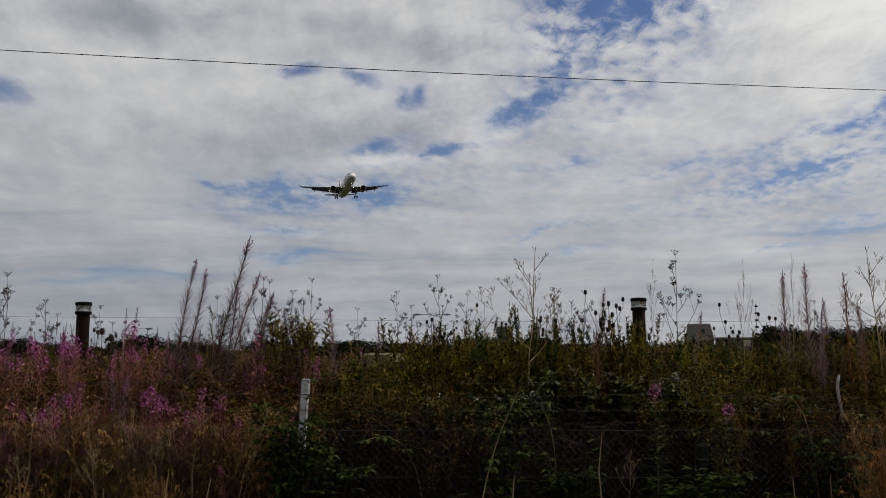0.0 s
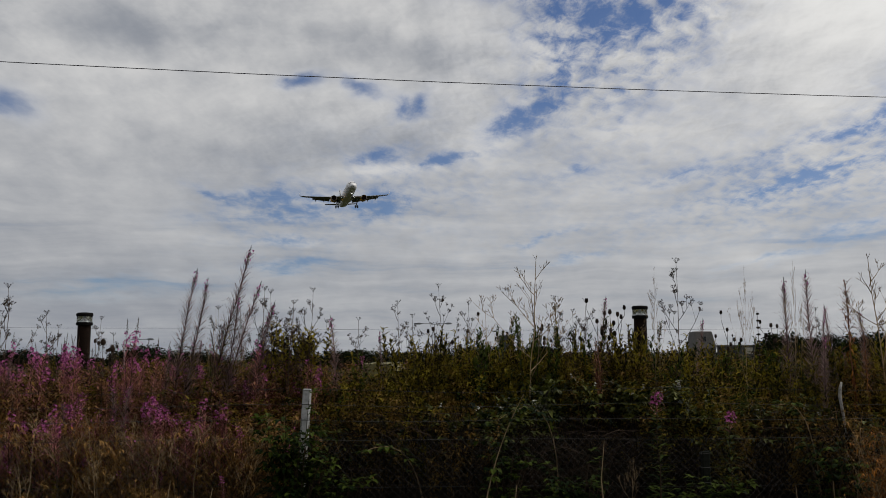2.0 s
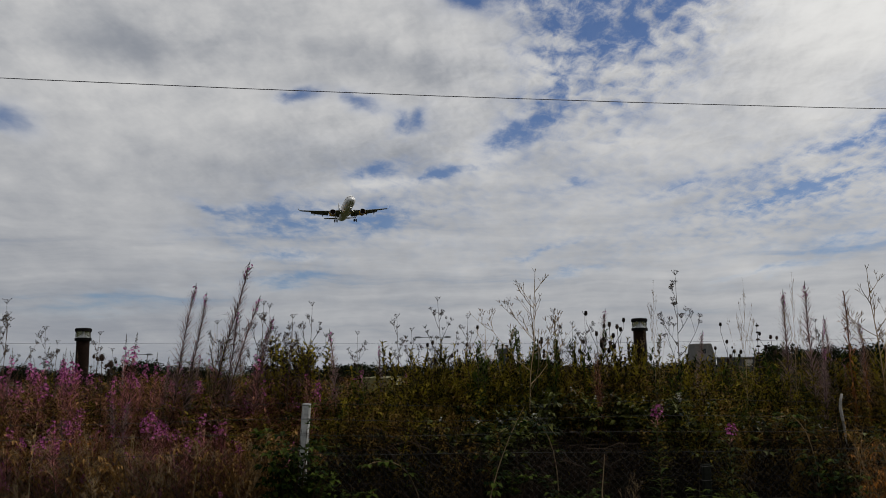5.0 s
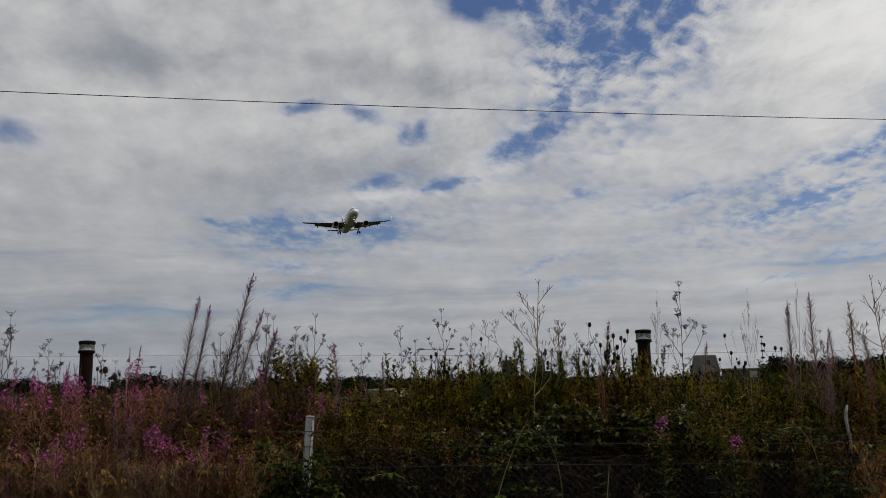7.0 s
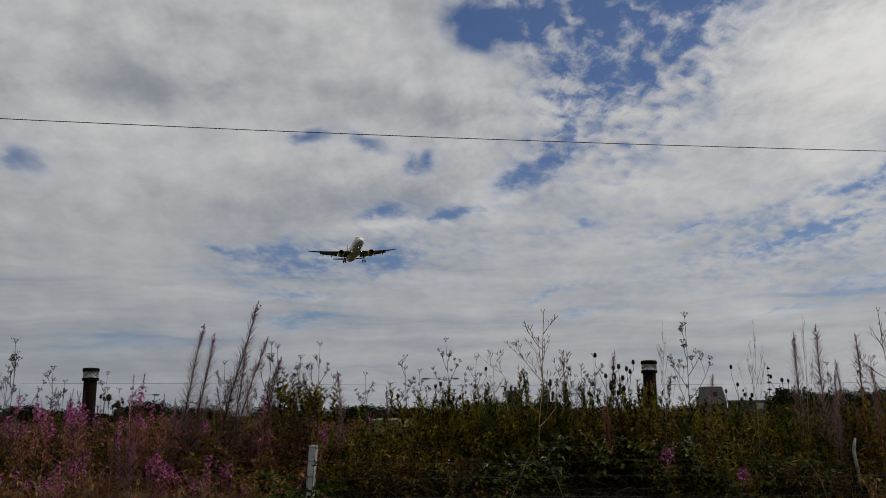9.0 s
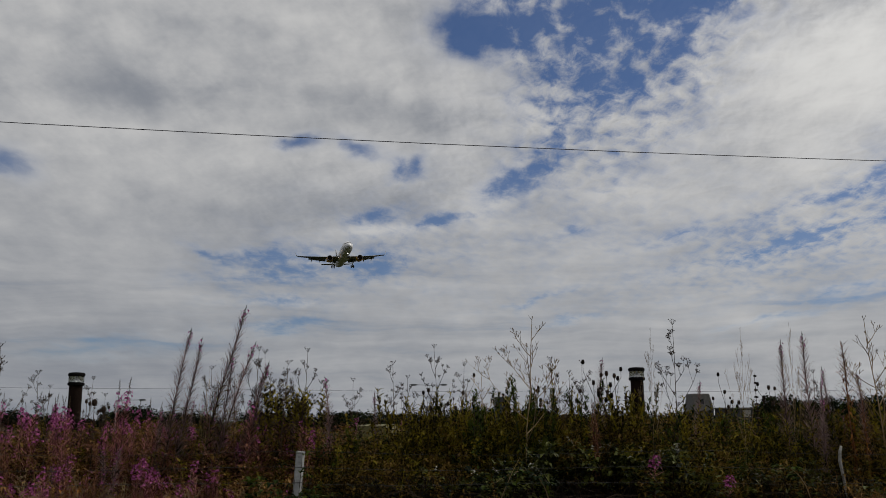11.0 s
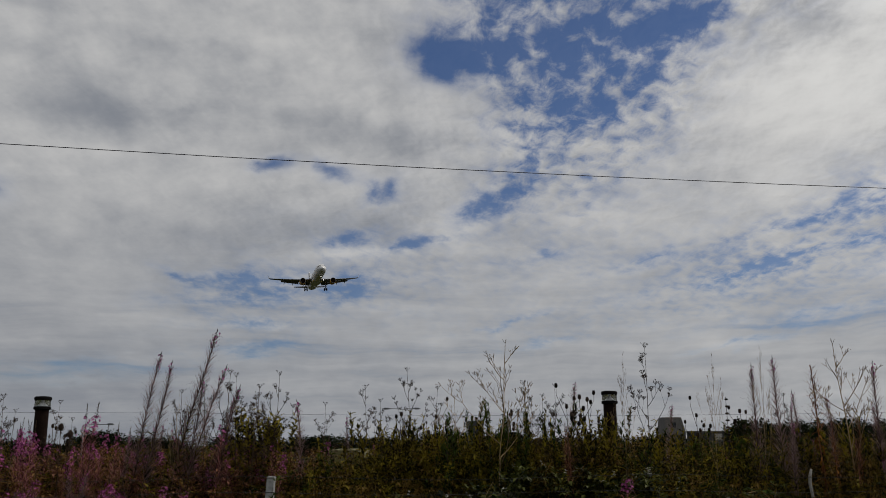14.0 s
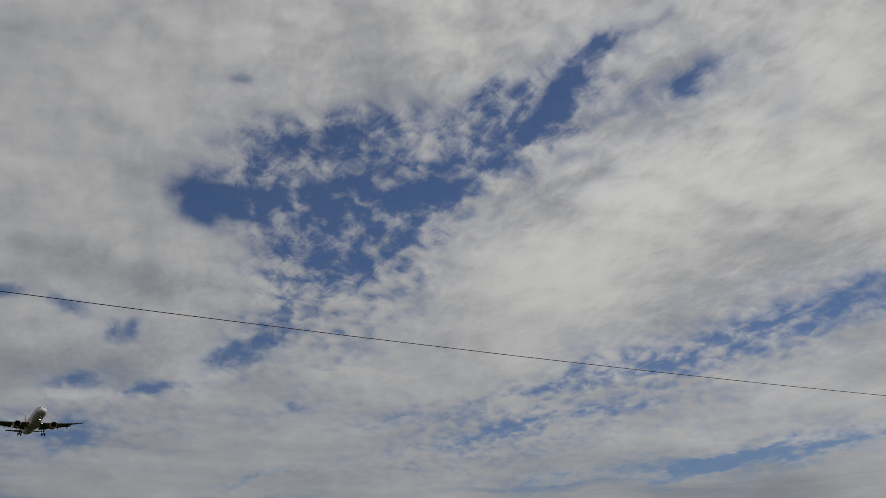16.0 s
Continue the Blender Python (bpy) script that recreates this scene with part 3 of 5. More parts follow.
g = Geo()
ring = lambda z, i: [(-10.2 + i, 96, z), (-5.2 - i, 96, z), (-5.2 - i, 120, z + 0.1), (-10.2 + i, 120, z + 0.1)]
g.loft([ring(0.0, 0), ring(0.55, 0.3), ring(1.1, 0.8)])
tagged(part("grass_bank", g, FIELD), "low bank of dry pale grass beyond the weeds", "bank", kind="structure")


# ---- airliner on approach ----
def hull_row(s):
    """Centre height, half width and half height of the fuselage s metres behind the nose."""
    rows = ((0, -0.60, 0.03, 0.03), (0.25, -0.58, 0.52, 0.48), (0.8, -0.5, 0.98, 0.9), (1.6, -0.38, 1.36, 1.28), (2.8, -0.2, 1.7, 1.66),
            (4.2, -0.06, 1.9, 1.93), (6, 0, 1.975, 2.07), (30, 0, 1.975, 2.07), (32.5, 0.1, 1.9, 1.95), (35.5, 0.36, 1.66, 1.66),
            (38.5, 0.72, 1.26, 1.26), (41.5, 1.05, 0.78, 0.8), (43.6, 1.27, 0.4, 0.44), (44.5, 1.36, 0.14, 0.18))
    for a, b in zip(rows, rows[1:]):
        if s <= b[0]:
            t = (s - a[0]) / (b[0] - a[0])
            return [p + (q - p) * t for p, q in zip(a[1:], b[1:])]
    return list(rows[-1][1:])


def on_hull(s, deg, out=0.0):
    """A point on the fuselage; deg 0 is its left side, 90 its top."""
    z, w, h = hull_row(s)
    a = radians(deg)
    return Vector((-s, (w + out) * math.cos(a), z + (h + out) * math.sin(a)))


def hull_patch(g, s0, s1, d0, d1, out=0.012, n=2):
    for i in range(n):
        for j in range(n):
            sa, sb = s0 + (s1 - s0) * i / n, s0 + (s1 - s0) * (i + 1) / n
            da, db = d0 + (d1 - d0) * j / n, d0 + (d1 - d0) * (j + 1) / n
            g.face(on_hull(sa, da, out), on_hull(sb, da, out), on_hull(sb, db, out), on_hull(sa, db, out))


def foil(s, y, z, chord, thick, twist=0.0, upright=False):
    """A wing section, leading edge s metres behind the nose."""
    out = []
    for u, t in ((0, 0), (0.03, 0.35), (0.12, 0.75), (0.35, 1.0), (0.65, 0.7), (1, 0.04), (1, -0.04), (0.65, -0.35), (0.35, -0.55), (0.12, -0.5), (0.03, -0.28)):
        a = t * thick * chord * 0.6
        out.append((-s - u * chord, y + a, z) if upright else (-s - u * chord, y, z + a - u * chord * twist))
    return out


def airliner(m):
    plane = thing("airliner", "white twin-engine airliner with yellow engines, landing gear down, on approach", "airplane", m=m)
    g = Geo()
    ss = [0, 0.1, 0.25, 0.5, 0.8, 1.2, 1.6, 2.2, 2.8, 3.5, 4.2, 5, 6] + [8 + 2 * k for k in range(12)] + [31, 32.5, 34, 35.5, 37, 38.5, 40, 41.5, 42.6, 43.6, 44.2, 44.5]
    g.loft([[on_hull(s, 360 * k / 32) for k in range(32)] for s in ss])
    part("fuselage", g, HULL, plane, smooth=True)
    g = Geo()
    prof = ((12.2, -1.45, 0.5, 0.3), (13.4, -1.42, 1.1, 0.55), (15, -1.4, 1.7, 0.8), (17, -1.4, 2.03, 0.92), (21, -1.4, 2.05, 0.95), (23.5, -1.38, 1.8, 0.84), (26, -1.3, 1.15, 0.66), (28.5, -1.2, 0.4, 0.4))
    g.loft([[(-s, w * math.cos(6.2832 * k / 24), z + h * math.sin(6.2832 * k / 24)) for k in range(24)] for s, z, w, h in prof])
    part("belly_fairing", g, HULL, plane, smooth=True)
    g = Geo()
    for a, b, c, d in ((1.35, 2.15, 48, 66), (1.35, 2.15, 69, 88), (1.35, 2.15, 92, 111), (1.35, 2.15, 114, 132), (1.75, 2.6, 28, 45), (1.75, 2.6, 135, 152)):
        hull_patch(g, a, b, c, d, 0.02)
    part("cockpit_glazing", g, DARKGLASS, plane, "dark cockpit windows")
    for side in (0, 1):
        g = Geo()
        for k in range(54):
            s = 7.4 + k * 0.53
            if abs(s - 14.2) < 0.6 or abs(s - 25.5) < 0.6:
                continue
            d = (13, 21) if not side else (159, 167)
            hull_patch(g, s, s + 0.24, *d, 0.012, 1)
        part("window_band", g, DARKGLASS, plane)
        for s in (5.6, 14.0, 25.3, 35.6):
            g = Geo()
            lo, hi = (-8, 34) if not side else (146, 188)
            for a, b, c, d in ((s, s + 0.06, lo, hi), (s + 0.8, s + 0.86, lo, hi), (s, s + 0.86, lo, lo + 1.5), (s, s + 0.86, hi - 1.5, hi)):
                hull_patch(g, a, b, c, d, 0.014, 2)
            part("door_outline", g, DOT, plane)
    g = Geo()
    rnd = random.Random(5)
    for i in range(22):
        s = 34.6 + i * 0.42
        for j in range(13):
            deg = -78 + j * 9.2 + (4.6 if i % 2 else 0)
            for mirror in (deg, 180 - deg):
                if deg > 35 - (44 - s) * 1.2:
                    continue
                z, w, h = hull_row(s)
                r = (0.05 + 0.13 * (i / 22)) * (0.85 if rnd.random() < 0.3 else 1)
                hull_patch(g, s, s + r * 1.6, mirror - math.degrees(r * 0.8 / max(w, 0.3)), mirror + math.degrees(r * 0.8 / max(w, 0.3)), 0.013, 1)
    tagged(part("tail_livery", g, DOT, plane, "grey dotted livery"), kind="stuff")

    for side in (1, -1):
        wing = Geo()
        secs = ((15.4, 1.5, -1.25, 7.4, 0.15), (15.9, 2.0, -1.2, 6.9, 0.15), (18.3, 6.4, -0.72, 4.1, 0.12), (21.2, 12.0, 0.15, 2.8, 0.11), (23.8, 17.0, 1.05, 1.6, 0.10))
        wing.loft([foil(s, side * y, z, c, t, 0.03) for s, y, z, c, t in secs])
        wing_ob = part("wing", wing, WING, plane, "grey wing", smooth=True)
        g = Geo()
        secs = ((23.8, 17.0, 1.05, 1.6, 0.1), (24.2, 17.45, 1.3, 1.3, 0.1), (24.9, 17.75, 1.95, 1.05, 0.09), (25.9, 17.95, 3.2, 0.6, 0.08))
        rings = []
        for k, (s, y, z, c, t) in enumerate(secs):
            tilt = (0.1, 0.7, 1.3, 1.4)[k]
            rings.append([(px, side * (y - (pz - z) * math.sin(tilt)), z + (pz - z) * math.cos(tilt)) for px, py, pz in foil(s, y, z, c, t)])
        g.loft(rings)
        part("winglet", g, HULL, wing_ob, "white upturned winglet", smooth=True)
        for (y0, z0, s0, c0), (y1, z1, s1, c1) in (((2.3, -1.32, 22.15, 1.5), (6.2, -0.92, 22.0, 1.3)), ((6.5, -0.87, 22.05, 1.25), (13.0, 0.17, 23.85, 0.85))):
            g = Geo()
            g.loft([[(px, side * y, z + (pz - z) - (-px - s) * 0.5) for px, py, pz in foil(s, y, z, c, 0.1)] for y, z, s, c in ((y0, z0, s0, c0), (y1, z1, s1, c1))])
            part("flap", g, WING, wing_ob, smooth=True)
        g = Geo()
        g.loft([[(px, side * y, z - (-px - s) * -0.35) for px, py, pz in foil(s, y, z, c, 0.16)] for y, z, s, c in ((2.6, -1.35, 15.85, 0.6), (5.2, -1.0, 17.2, 0.5), (6.6, -0.85, 18.05, 0.5), (16.5, 0.75, 23.2, 0.32))])
        part("slat", g, WING, wing_ob, smooth=True)
        for y, z, s in ((4.6, -1.35, 21.2), (8.6, -0.75, 22.1), (11.8, -0.2, 23.0)):
            g = Geo()
            g.lathe([(0.2, 0.02), (-0.3, 0.16), (-1.2, 0.22), (-2.2, 0.16), (-3.0, 0.02)], 10, (-s, side * y, z), "x")
            for q in range(len(g.v)):
                vx, vy, vz = g.v[q]
                g.v[q] = (vx, vy, vz - max(0, -vx - s - 0.8) * 0.35)
            part("flap_fairing", g, WING, wing_ob, smooth=True)

        engine = Geo()
        ec = (-13.6, side * 5.75, -2.2)
        engine.lathe([(-0.9, 0.88), (-0.3, 0.90), (-0.06, 0.95), (0.0, 1.01), (-0.12, 1.07), (-0.8, 1.15), (-2.0, 1.17), (-3.2, 1.05), (-4.2, 0.86), (-4.2, 0.8), (-3.2, 0.8)], 28, ec, "x", False)
        eng = part("engine", engine, YELLOW, plane, "yellow engine cowling", smooth=True)
        g = Geo()
        g.lathe([(-0.25, 0.895), (-0.03, 0.955), (0.015, 1.01), (-0.10, 1.075), (-0.16, 1.09)], 28, ec, "x", False)
        part("inlet_lip", g, STEEL, eng, "bare metal inlet lip", smooth=True)
        g = Geo()
        g.lathe([(-0.5, 0.90), (-0.6, 0.3), (-0.4, 0.1), (-0.3, 0.01)], 24, ec, "x")
        part("fan", g, BLACK, eng, "black fan disc")
        g = Geo()
        g.lathe([(-3.2, 0.72), (-4.6, 0.6), (-5.0, 0.42), (-5.6, 0.05)], 20, ec, "x")
        part("exhaust_cone", g, STEEL, eng, smooth=True)
        g = Geo()
        g.loft([[(-14.6, side * 5.75 + 0.02, -1.1), (-14.6, side * 5.75 - 0.02, -1.1), (-14.6, side * 5.75 - 0.02, -1.0), (-14.6, side * 5.75 + 0.02, -1.0)],
                [(-16.5, side * 5.75 + 0.22, -1.6), (-16.5, side * 5.75 - 0.22, -1.6), (-16.5, side * 5.75 - 0.22, -0.75), (-16.5, side * 5.75 + 0.22, -0.75)],
                [(-20.5, side * 5.75 + 0.1, -1.3), (-20.5, side * 5.75 - 0.1, -1.3), (-20.5, side * 5.75 - 0.1, -0.9), (-20.5, side * 5.75 + 0.1, -0.9)]])
        part("pylon", g, WING, eng)

        g = Geo()
        g.loft([foil(38.6, side * 0.5, 0.95, 3.9, 0.11), foil(39.1, side * 1.2, 1.03, 3.5, 0.1), foil(42.2, side * 6.2, 1.6, 1.5, 0.09)])
        part("tailplane", g, WING, plane, "grey tailplane", smooth=True)

        gear = Geo()
        gear.tube([(-21.9, side * 3.4, -1.2), (-21.9, side * 3.75, -2.6), (-21.9, side * 3.8, -4.0)], [0.2, 0.15, 0.12], 10)
        gear.tube([(-21.9, side * 3.8 - 0.5, -4.0), (-21.9, side * 3.8 + 0.5, -4.0)], 0.09, 8)
        gear.tube([(-21.9, side * 1.9, -1.7), (-21.9, side * 3.72, -3.0)], 0.07, 6)
        ob = part("main_gear", gear, STEEL, plane, "steel main landing gear leg", smooth=True)
        g = Geo()
        g.box((-22.6, side * 4.05 - 0.03, -3.1), (-21.2, side * 4.05 + 0.03, -1.3), 0.02)
        part("gear_door", g, HULL, ob)
        for dy in (-0.46, 0.46):
            g = Geo()
            g.lathe([(-0.2, 0.3), (-0.2, 0.48), (-0.14, 0.57), (0.14, 0.57), (0.2, 0.48), (0.2, 0.3)], 20, (-21.9, side * 3.8 + dy, -4.0), "y")
            part("wheel", g, TYRE, ob, "black tyre", smooth=False)
        g = Geo()
        g.knob((-16.4, side * 2.35, -1.35), 0.12)
        part("landing_light", g, LAMP, plane, "lit white landing light")

    g = Geo()
    g.loft([foil(34.6, 0, 1.6, 7.2, 0.08, 0, True), foil(36.6, 0, 2.7, 5.7, 0.09, 0, True), foil(41.2, 0, 7.7, 2.3, 0.09, 0, True)])
    fin = part("fin", g, HULL, plane, "white fin with grey diagonal stripes", smooth=True)
    for k in range(6):
        g = Geo()
        u = 0.12 + k * 0.14
        for sgn in (1, -1):
            q = []
            for z, du in ((2.9, 0), (7.3, 0), (7.3, 0.06), (2.9, 0.06)):
                t = (z - 2.7) / 5.0
                le, ch = 36.6 + 4.6 * t, 5.7 - 3.4 * t
                uu = u + du
                q.append((-(le + ch * uu), sgn * (0.06 * ch * (0.9 - 0.55 * max(uu - 0.35, 0)) * 0.99 + 0.012), z))
            g.face(*q)
        part("fin_stripe", g, DOT, fin)

    gear = Geo()
    gear.tube([(-5.1, 0, -1.7), (-5.0, 0, -3.0), (-4.95, 0, -4.0)], [0.14, 0.1, 0.08], 8)
    gear.tube([(-4.95, -0.32, -4.0), (-4.95, 0.32, -4.0)], 0.06, 6)
    ob = part("nose_gear", gear, STEEL, plane, "steel nose landing gear leg", smooth=True)
    for dy in (-0.25, 0.25):
        g = Geo()
        g.lathe([(-0.11, 0.2), (-0.11, 0.32), (-0.07, 0.38), (0.07, 0.38), (0.11, 0.32), (0.11, 0.2)], 18, (-4.95, dy, -4.0), "y")
        part("wheel", g, TYRE, ob, "black tyre")
        g = Geo()
        g.box((-6.3, dy * 1.7 - 0.02, -2.35), (-5.2, dy * 1.7 + 0.02, -1.9), 0.01)
        part("gear_door", g, HULL, ob)
        g = Geo()
        g.knob((-4.85, dy * 0.8, -2.55), 0.08)
        part("taxi_light", g, LAMP, ob, "lit white nose light")
    return plane


def flying(x, y, z, heading, pitch, bank):
    h, p, b = radians(heading), radians(pitch), radians(bank)
    fwd = Vector((math.sin(h) * math.cos(p), -math.cos(h) * math.cos(p), math.sin(p)))
    left = Vector((0, 0, 1)).cross(fwd).normalized()
    up = fwd.cross(left)
    left, up = left * math.cos(b) + up * math.sin(b), up * math.cos(b) - left * math.sin(b)
    return Matrix(((fwd.x, left.x, up.x, x), (fwd.y, left.y, up.y, y), (fwd.z, left.z, up.z, z), (0, 0, 0, 1)))


airliner(flying(-33.16, 313.61, 65.56, 12.9, 2.3, 3.3))


# ---- plants ----
def bent(h, lean, rnd, n=7, wob=0.012):
    """Points up a stem that leans and wavers."""
    a = rnd.uniform(0, 6.28)
    return [Vector((math.cos(a) * lean * h * (k / (n - 1)) ** 1.8 + rnd.uniform(-wob, wob) * (k > 0),
                    math.sin(a) * lean * h * (k / (n - 1)) ** 1.8 + rnd.uniform(-wob, wob) * (k > 0), h * k / (n - 1))) for k in range(n)]


def along(pts, t):
    f = t * (len(pts) - 1)
    k = min(int(f), len(pts) - 2)
    return pts[k].lerp(pts[k + 1], f - k)


def round_way(a, tilt):
    """A direction at azimuth a, tilt radians up from level."""
    return Vector((math.cos(a) * math.cos(tilt), math.sin(a) * math.cos(tilt), math.sin(tilt)))


def willowherb(seed, style):
    """A 2 m rosebay willowherb: leafy stem, spire of flowers or of open seed pods."""
    rnd = random.Random(seed)
    words = {"flower": "rosebay willowherb with a bright pink flower spire", "seed": "tall willowherb spire gone to feathery mauve seed pods",
             "fresh": "leafy green willowherb with a pink flower tip beside the fence", "dry": "withered willowherb with orange-brown curled leaves"}
    t = thing("willowherb", words[style], "wildflower", "willowherbs")
    pts = bent(2.0, rnd.uniform(0.02, 0.08), rnd)
    g = Geo()
    g.tube(pts, [0.007, 0.0065, 0.006, 0.005, 0.004, 0.003, 0.0015], 5)
    part("stem", g, {"flower": STALK, "fresh": STALK, "seed": STALK, "dry": RUST}[style], t)
    g, top = Geo(), {"flower": 0.62, "fresh": 0.86, "seed": 0.7, "dry": 0.9}[style]
    n = {"flower": 100, "fresh": 110, "seed": 110, "dry": 130}[style]
    for k in range(n):
        u = 0.12 + (top - 0.12) * k / n
        a = k * 2.4 + rnd.uniform(-0.4, 0.4)
        size = rnd.uniform(0.075, 0.13) * (1 - 0.45 * u) * {"fresh": 1.7, "seed": 1.2}.get(style, 1.0)
        tilt = rnd.uniform(0.2, 0.9) if style != "dry" else rnd.uniform(-0.9, 0.7)
        g.leaf(along(pts, u), round_way(a, tilt), size, size * 0.19, rnd.uniform(0.1, 0.5) * (2 if style == "dry" else 1))
    part("foliage", g, {"flower": RUST if seed % 4 == 2 else OLIVE, "fresh": GREEN, "seed": OLIVE, "dry": ORANGE if seed % 2 else RUST}[style], t)
    g = Geo()
    lo, hi, n = {"flower": (0.42, 0.87, 150), "fresh": (0.8, 0.88, 14), "seed": (0.5, 0.955, 260), "dry": (0.7, 0.98, 60)}[style]
    for k in range(n):
        u = lo + (hi - lo) * (k + rnd.random()) / n
        a = k * 2.4 + rnd.uniform(-0.5, 0.5)
        size = rnd.uniform(0.08, 0.12) * (1.3 - 0.85 * (u - lo) / (hi - lo)) * (1.35 if style == "flower" else 1.2)
        p = along(pts, u)
        q = p + round_way(a, rnd.uniform(0.45, 0.9) if style in ("flower", "fresh") else rnd.uniform(0.6, 1.0)) * size
        side = (q - p).cross(Vector((0, 0, 1))).normalized() * (0.0032 if style == "flower" else 0.0026)
        g.face(p - side, p + side, q + side * 0.6, q - side * 0.6)
        if style in ("seed", "dry") and rnd.random() < 0.2:
            d = round_way(a + rnd.uniform(-0.7, 0.7), rnd.uniform(-0.5, 0.8)) * size * 0.6
            g.face(q - side, q + side, q + d)
    part("pod_spray", g, {"flower": MAUVE, "fresh": MAUVE, "seed": POD, "dry": RUST}[style], t)
    g = Geo()
    lo, hi, n = {"flower": (0.82, 0.93, (30, 12, 22, 6)[seed % 4]), "fresh": (0.87, 0.95, 26), "seed": (0.93, 0.985, 8), "dry": (0.9, 0.92, 1)}[style]
    for k in range(n):
        u = lo + (hi - lo) * k / n
        a = k * 2.4 + rnd.uniform(-0.5, 0.5)
        w = round_way(a, rnd.uniform(0.1, 0.7))
        c = along(pts, u) + w * (rnd.uniform(0.025, 0.075) * (1.2 - 0.8 * k / n) if style in ("flower", "fresh") else rnd.uniform(0.01, 0.025))
        e1 = w.orthogonal().normalized()
        e2 = w.cross(e1)
        for j in range(4):
            b = j * 1.571 + rnd.uniform(-0.3, 0.3)
            d = e1 * math.cos(b) + e2 * math.sin(b)
            s = e1 * -math.sin(b) + e2 * math.cos(b)
            r = rnd.uniform(0.013, 0.020) if style in ("flower", "fresh") else rnd.uniform(0.008, 0.013)
            g.face(c, c + d * r * 0.7 + s * r * 0.5 + w * 0.003, c + d * r * 1.2 + w * 0.004, c + d * r * 0.7 - s * r * 0.5 + w * 0.003)
    if style != "dry":
        part("blossom", g, PINK, t, "bright pink flowers")
    g = Geo()
    for k in range(14):
        u = 0.91 + 0.085 * k / 14
        w = round_way(k * 2.4, 0.8)
        q = along(pts, u) + w * 0.018 * (1.2 - k / 14)
        g.knob(q, 0.004, 2.0)
    part("bud_tip", g, STALK, t)
    return t


def umbellifer(seed, seeds=True):
    """A 2 m dead hogweed or parsley stalk: side branches that arch up, with small flat seed heads, or bare."""
    rnd = random.Random(seed)
    t = thing("umbellifer", "dry branching umbellifer stalk with small seed heads" if seeds else "bare pale forked dead plant stalk", "dead stalk", "dry stalks")
    g, heads = Geo(), Geo()

    def head(p, d, r):
        e1 = d.orthogonal().normalized()
        e2 = d.cross(e1)
        for k in range(8 if seeds else 3):
            a = k * 2.4
            q = p + (d * 0.8 + (e1 * math.cos(a) + e2 * math.sin(a)) * 0.9 * math.sqrt((k + 1) / 8)) * r * rnd.uniform(0.8, 1.15)
            g.tube([p, q], 0.0014, 3, False)
            if seeds and rnd.random() < 0.9:
                heads.knob(q, rnd.uniform(0.004, 0.0075), 0.7)
                heads.knob(q + Vector((rnd.uniform(-1, 1), rnd.uniform(-1, 1), 0.4)) * 0.011, rnd.uniform(0.002, 0.005))

    def branch(p, d, length, r, level):
        pts = [p]
        for k in range(4):
            d = (d + Vector((rnd.uniform(-0.12, 0.12), rnd.uniform(-0.12, 0.12), 0.16))).normalized()
            pts.append(pts[-1] + d * length / 4)
        g.tube(pts, [r * (1 - 0.16 * k) for k in range(5)], 4, False)
        head(pts[-1], d, rnd.uniform(0.025, 0.045))
        if level:
            for k in range(rnd.choice((2, 3)) + (0 if seeds else 1)):
                side = Vector((rnd.uniform(-1, 1), rnd.uniform(-1, 1), rnd.uniform(-0.1, 0.5))).normalized()
                branch(along(pts, rnd.uniform(0.3, 0.95)), (d + side * 0.9).normalized(), length * rnd.uniform(0.28, 0.5), r * 0.62, level - 1)

    main = bent(1.95, 0.05, rnd, 8, 0.01)
    g.tube(main, [(0.0075 if seeds else 0.0065) * (1 - 0.105 * k) for k in range(8)], 5, False)
    head(main[-1], Vector((0, 0, 1)), 0.05)
    n = 7 if seeds else 9
    for k in range(n):
        u = 0.5 + 0.45 * k / n + rnd.uniform(-0.02, 0.02)
        a = k * 2.6 + rnd.uniform(-0.4, 0.4)
        branch(along(main, u), round_way(a, rnd.uniform(0.45, 0.9)), (1.02 - u) * (1.0 if seeds else 1.15) * rnd.uniform(0.7, 1.1), 0.004 if seeds else 0.0032, 1 if seeds else 2 if k < 5 else 1)
    part("stalk", g, STALK if seeds else STRAW, t)
    if seeds:
        part("seed_spray", heads, SEED, t)
    return t


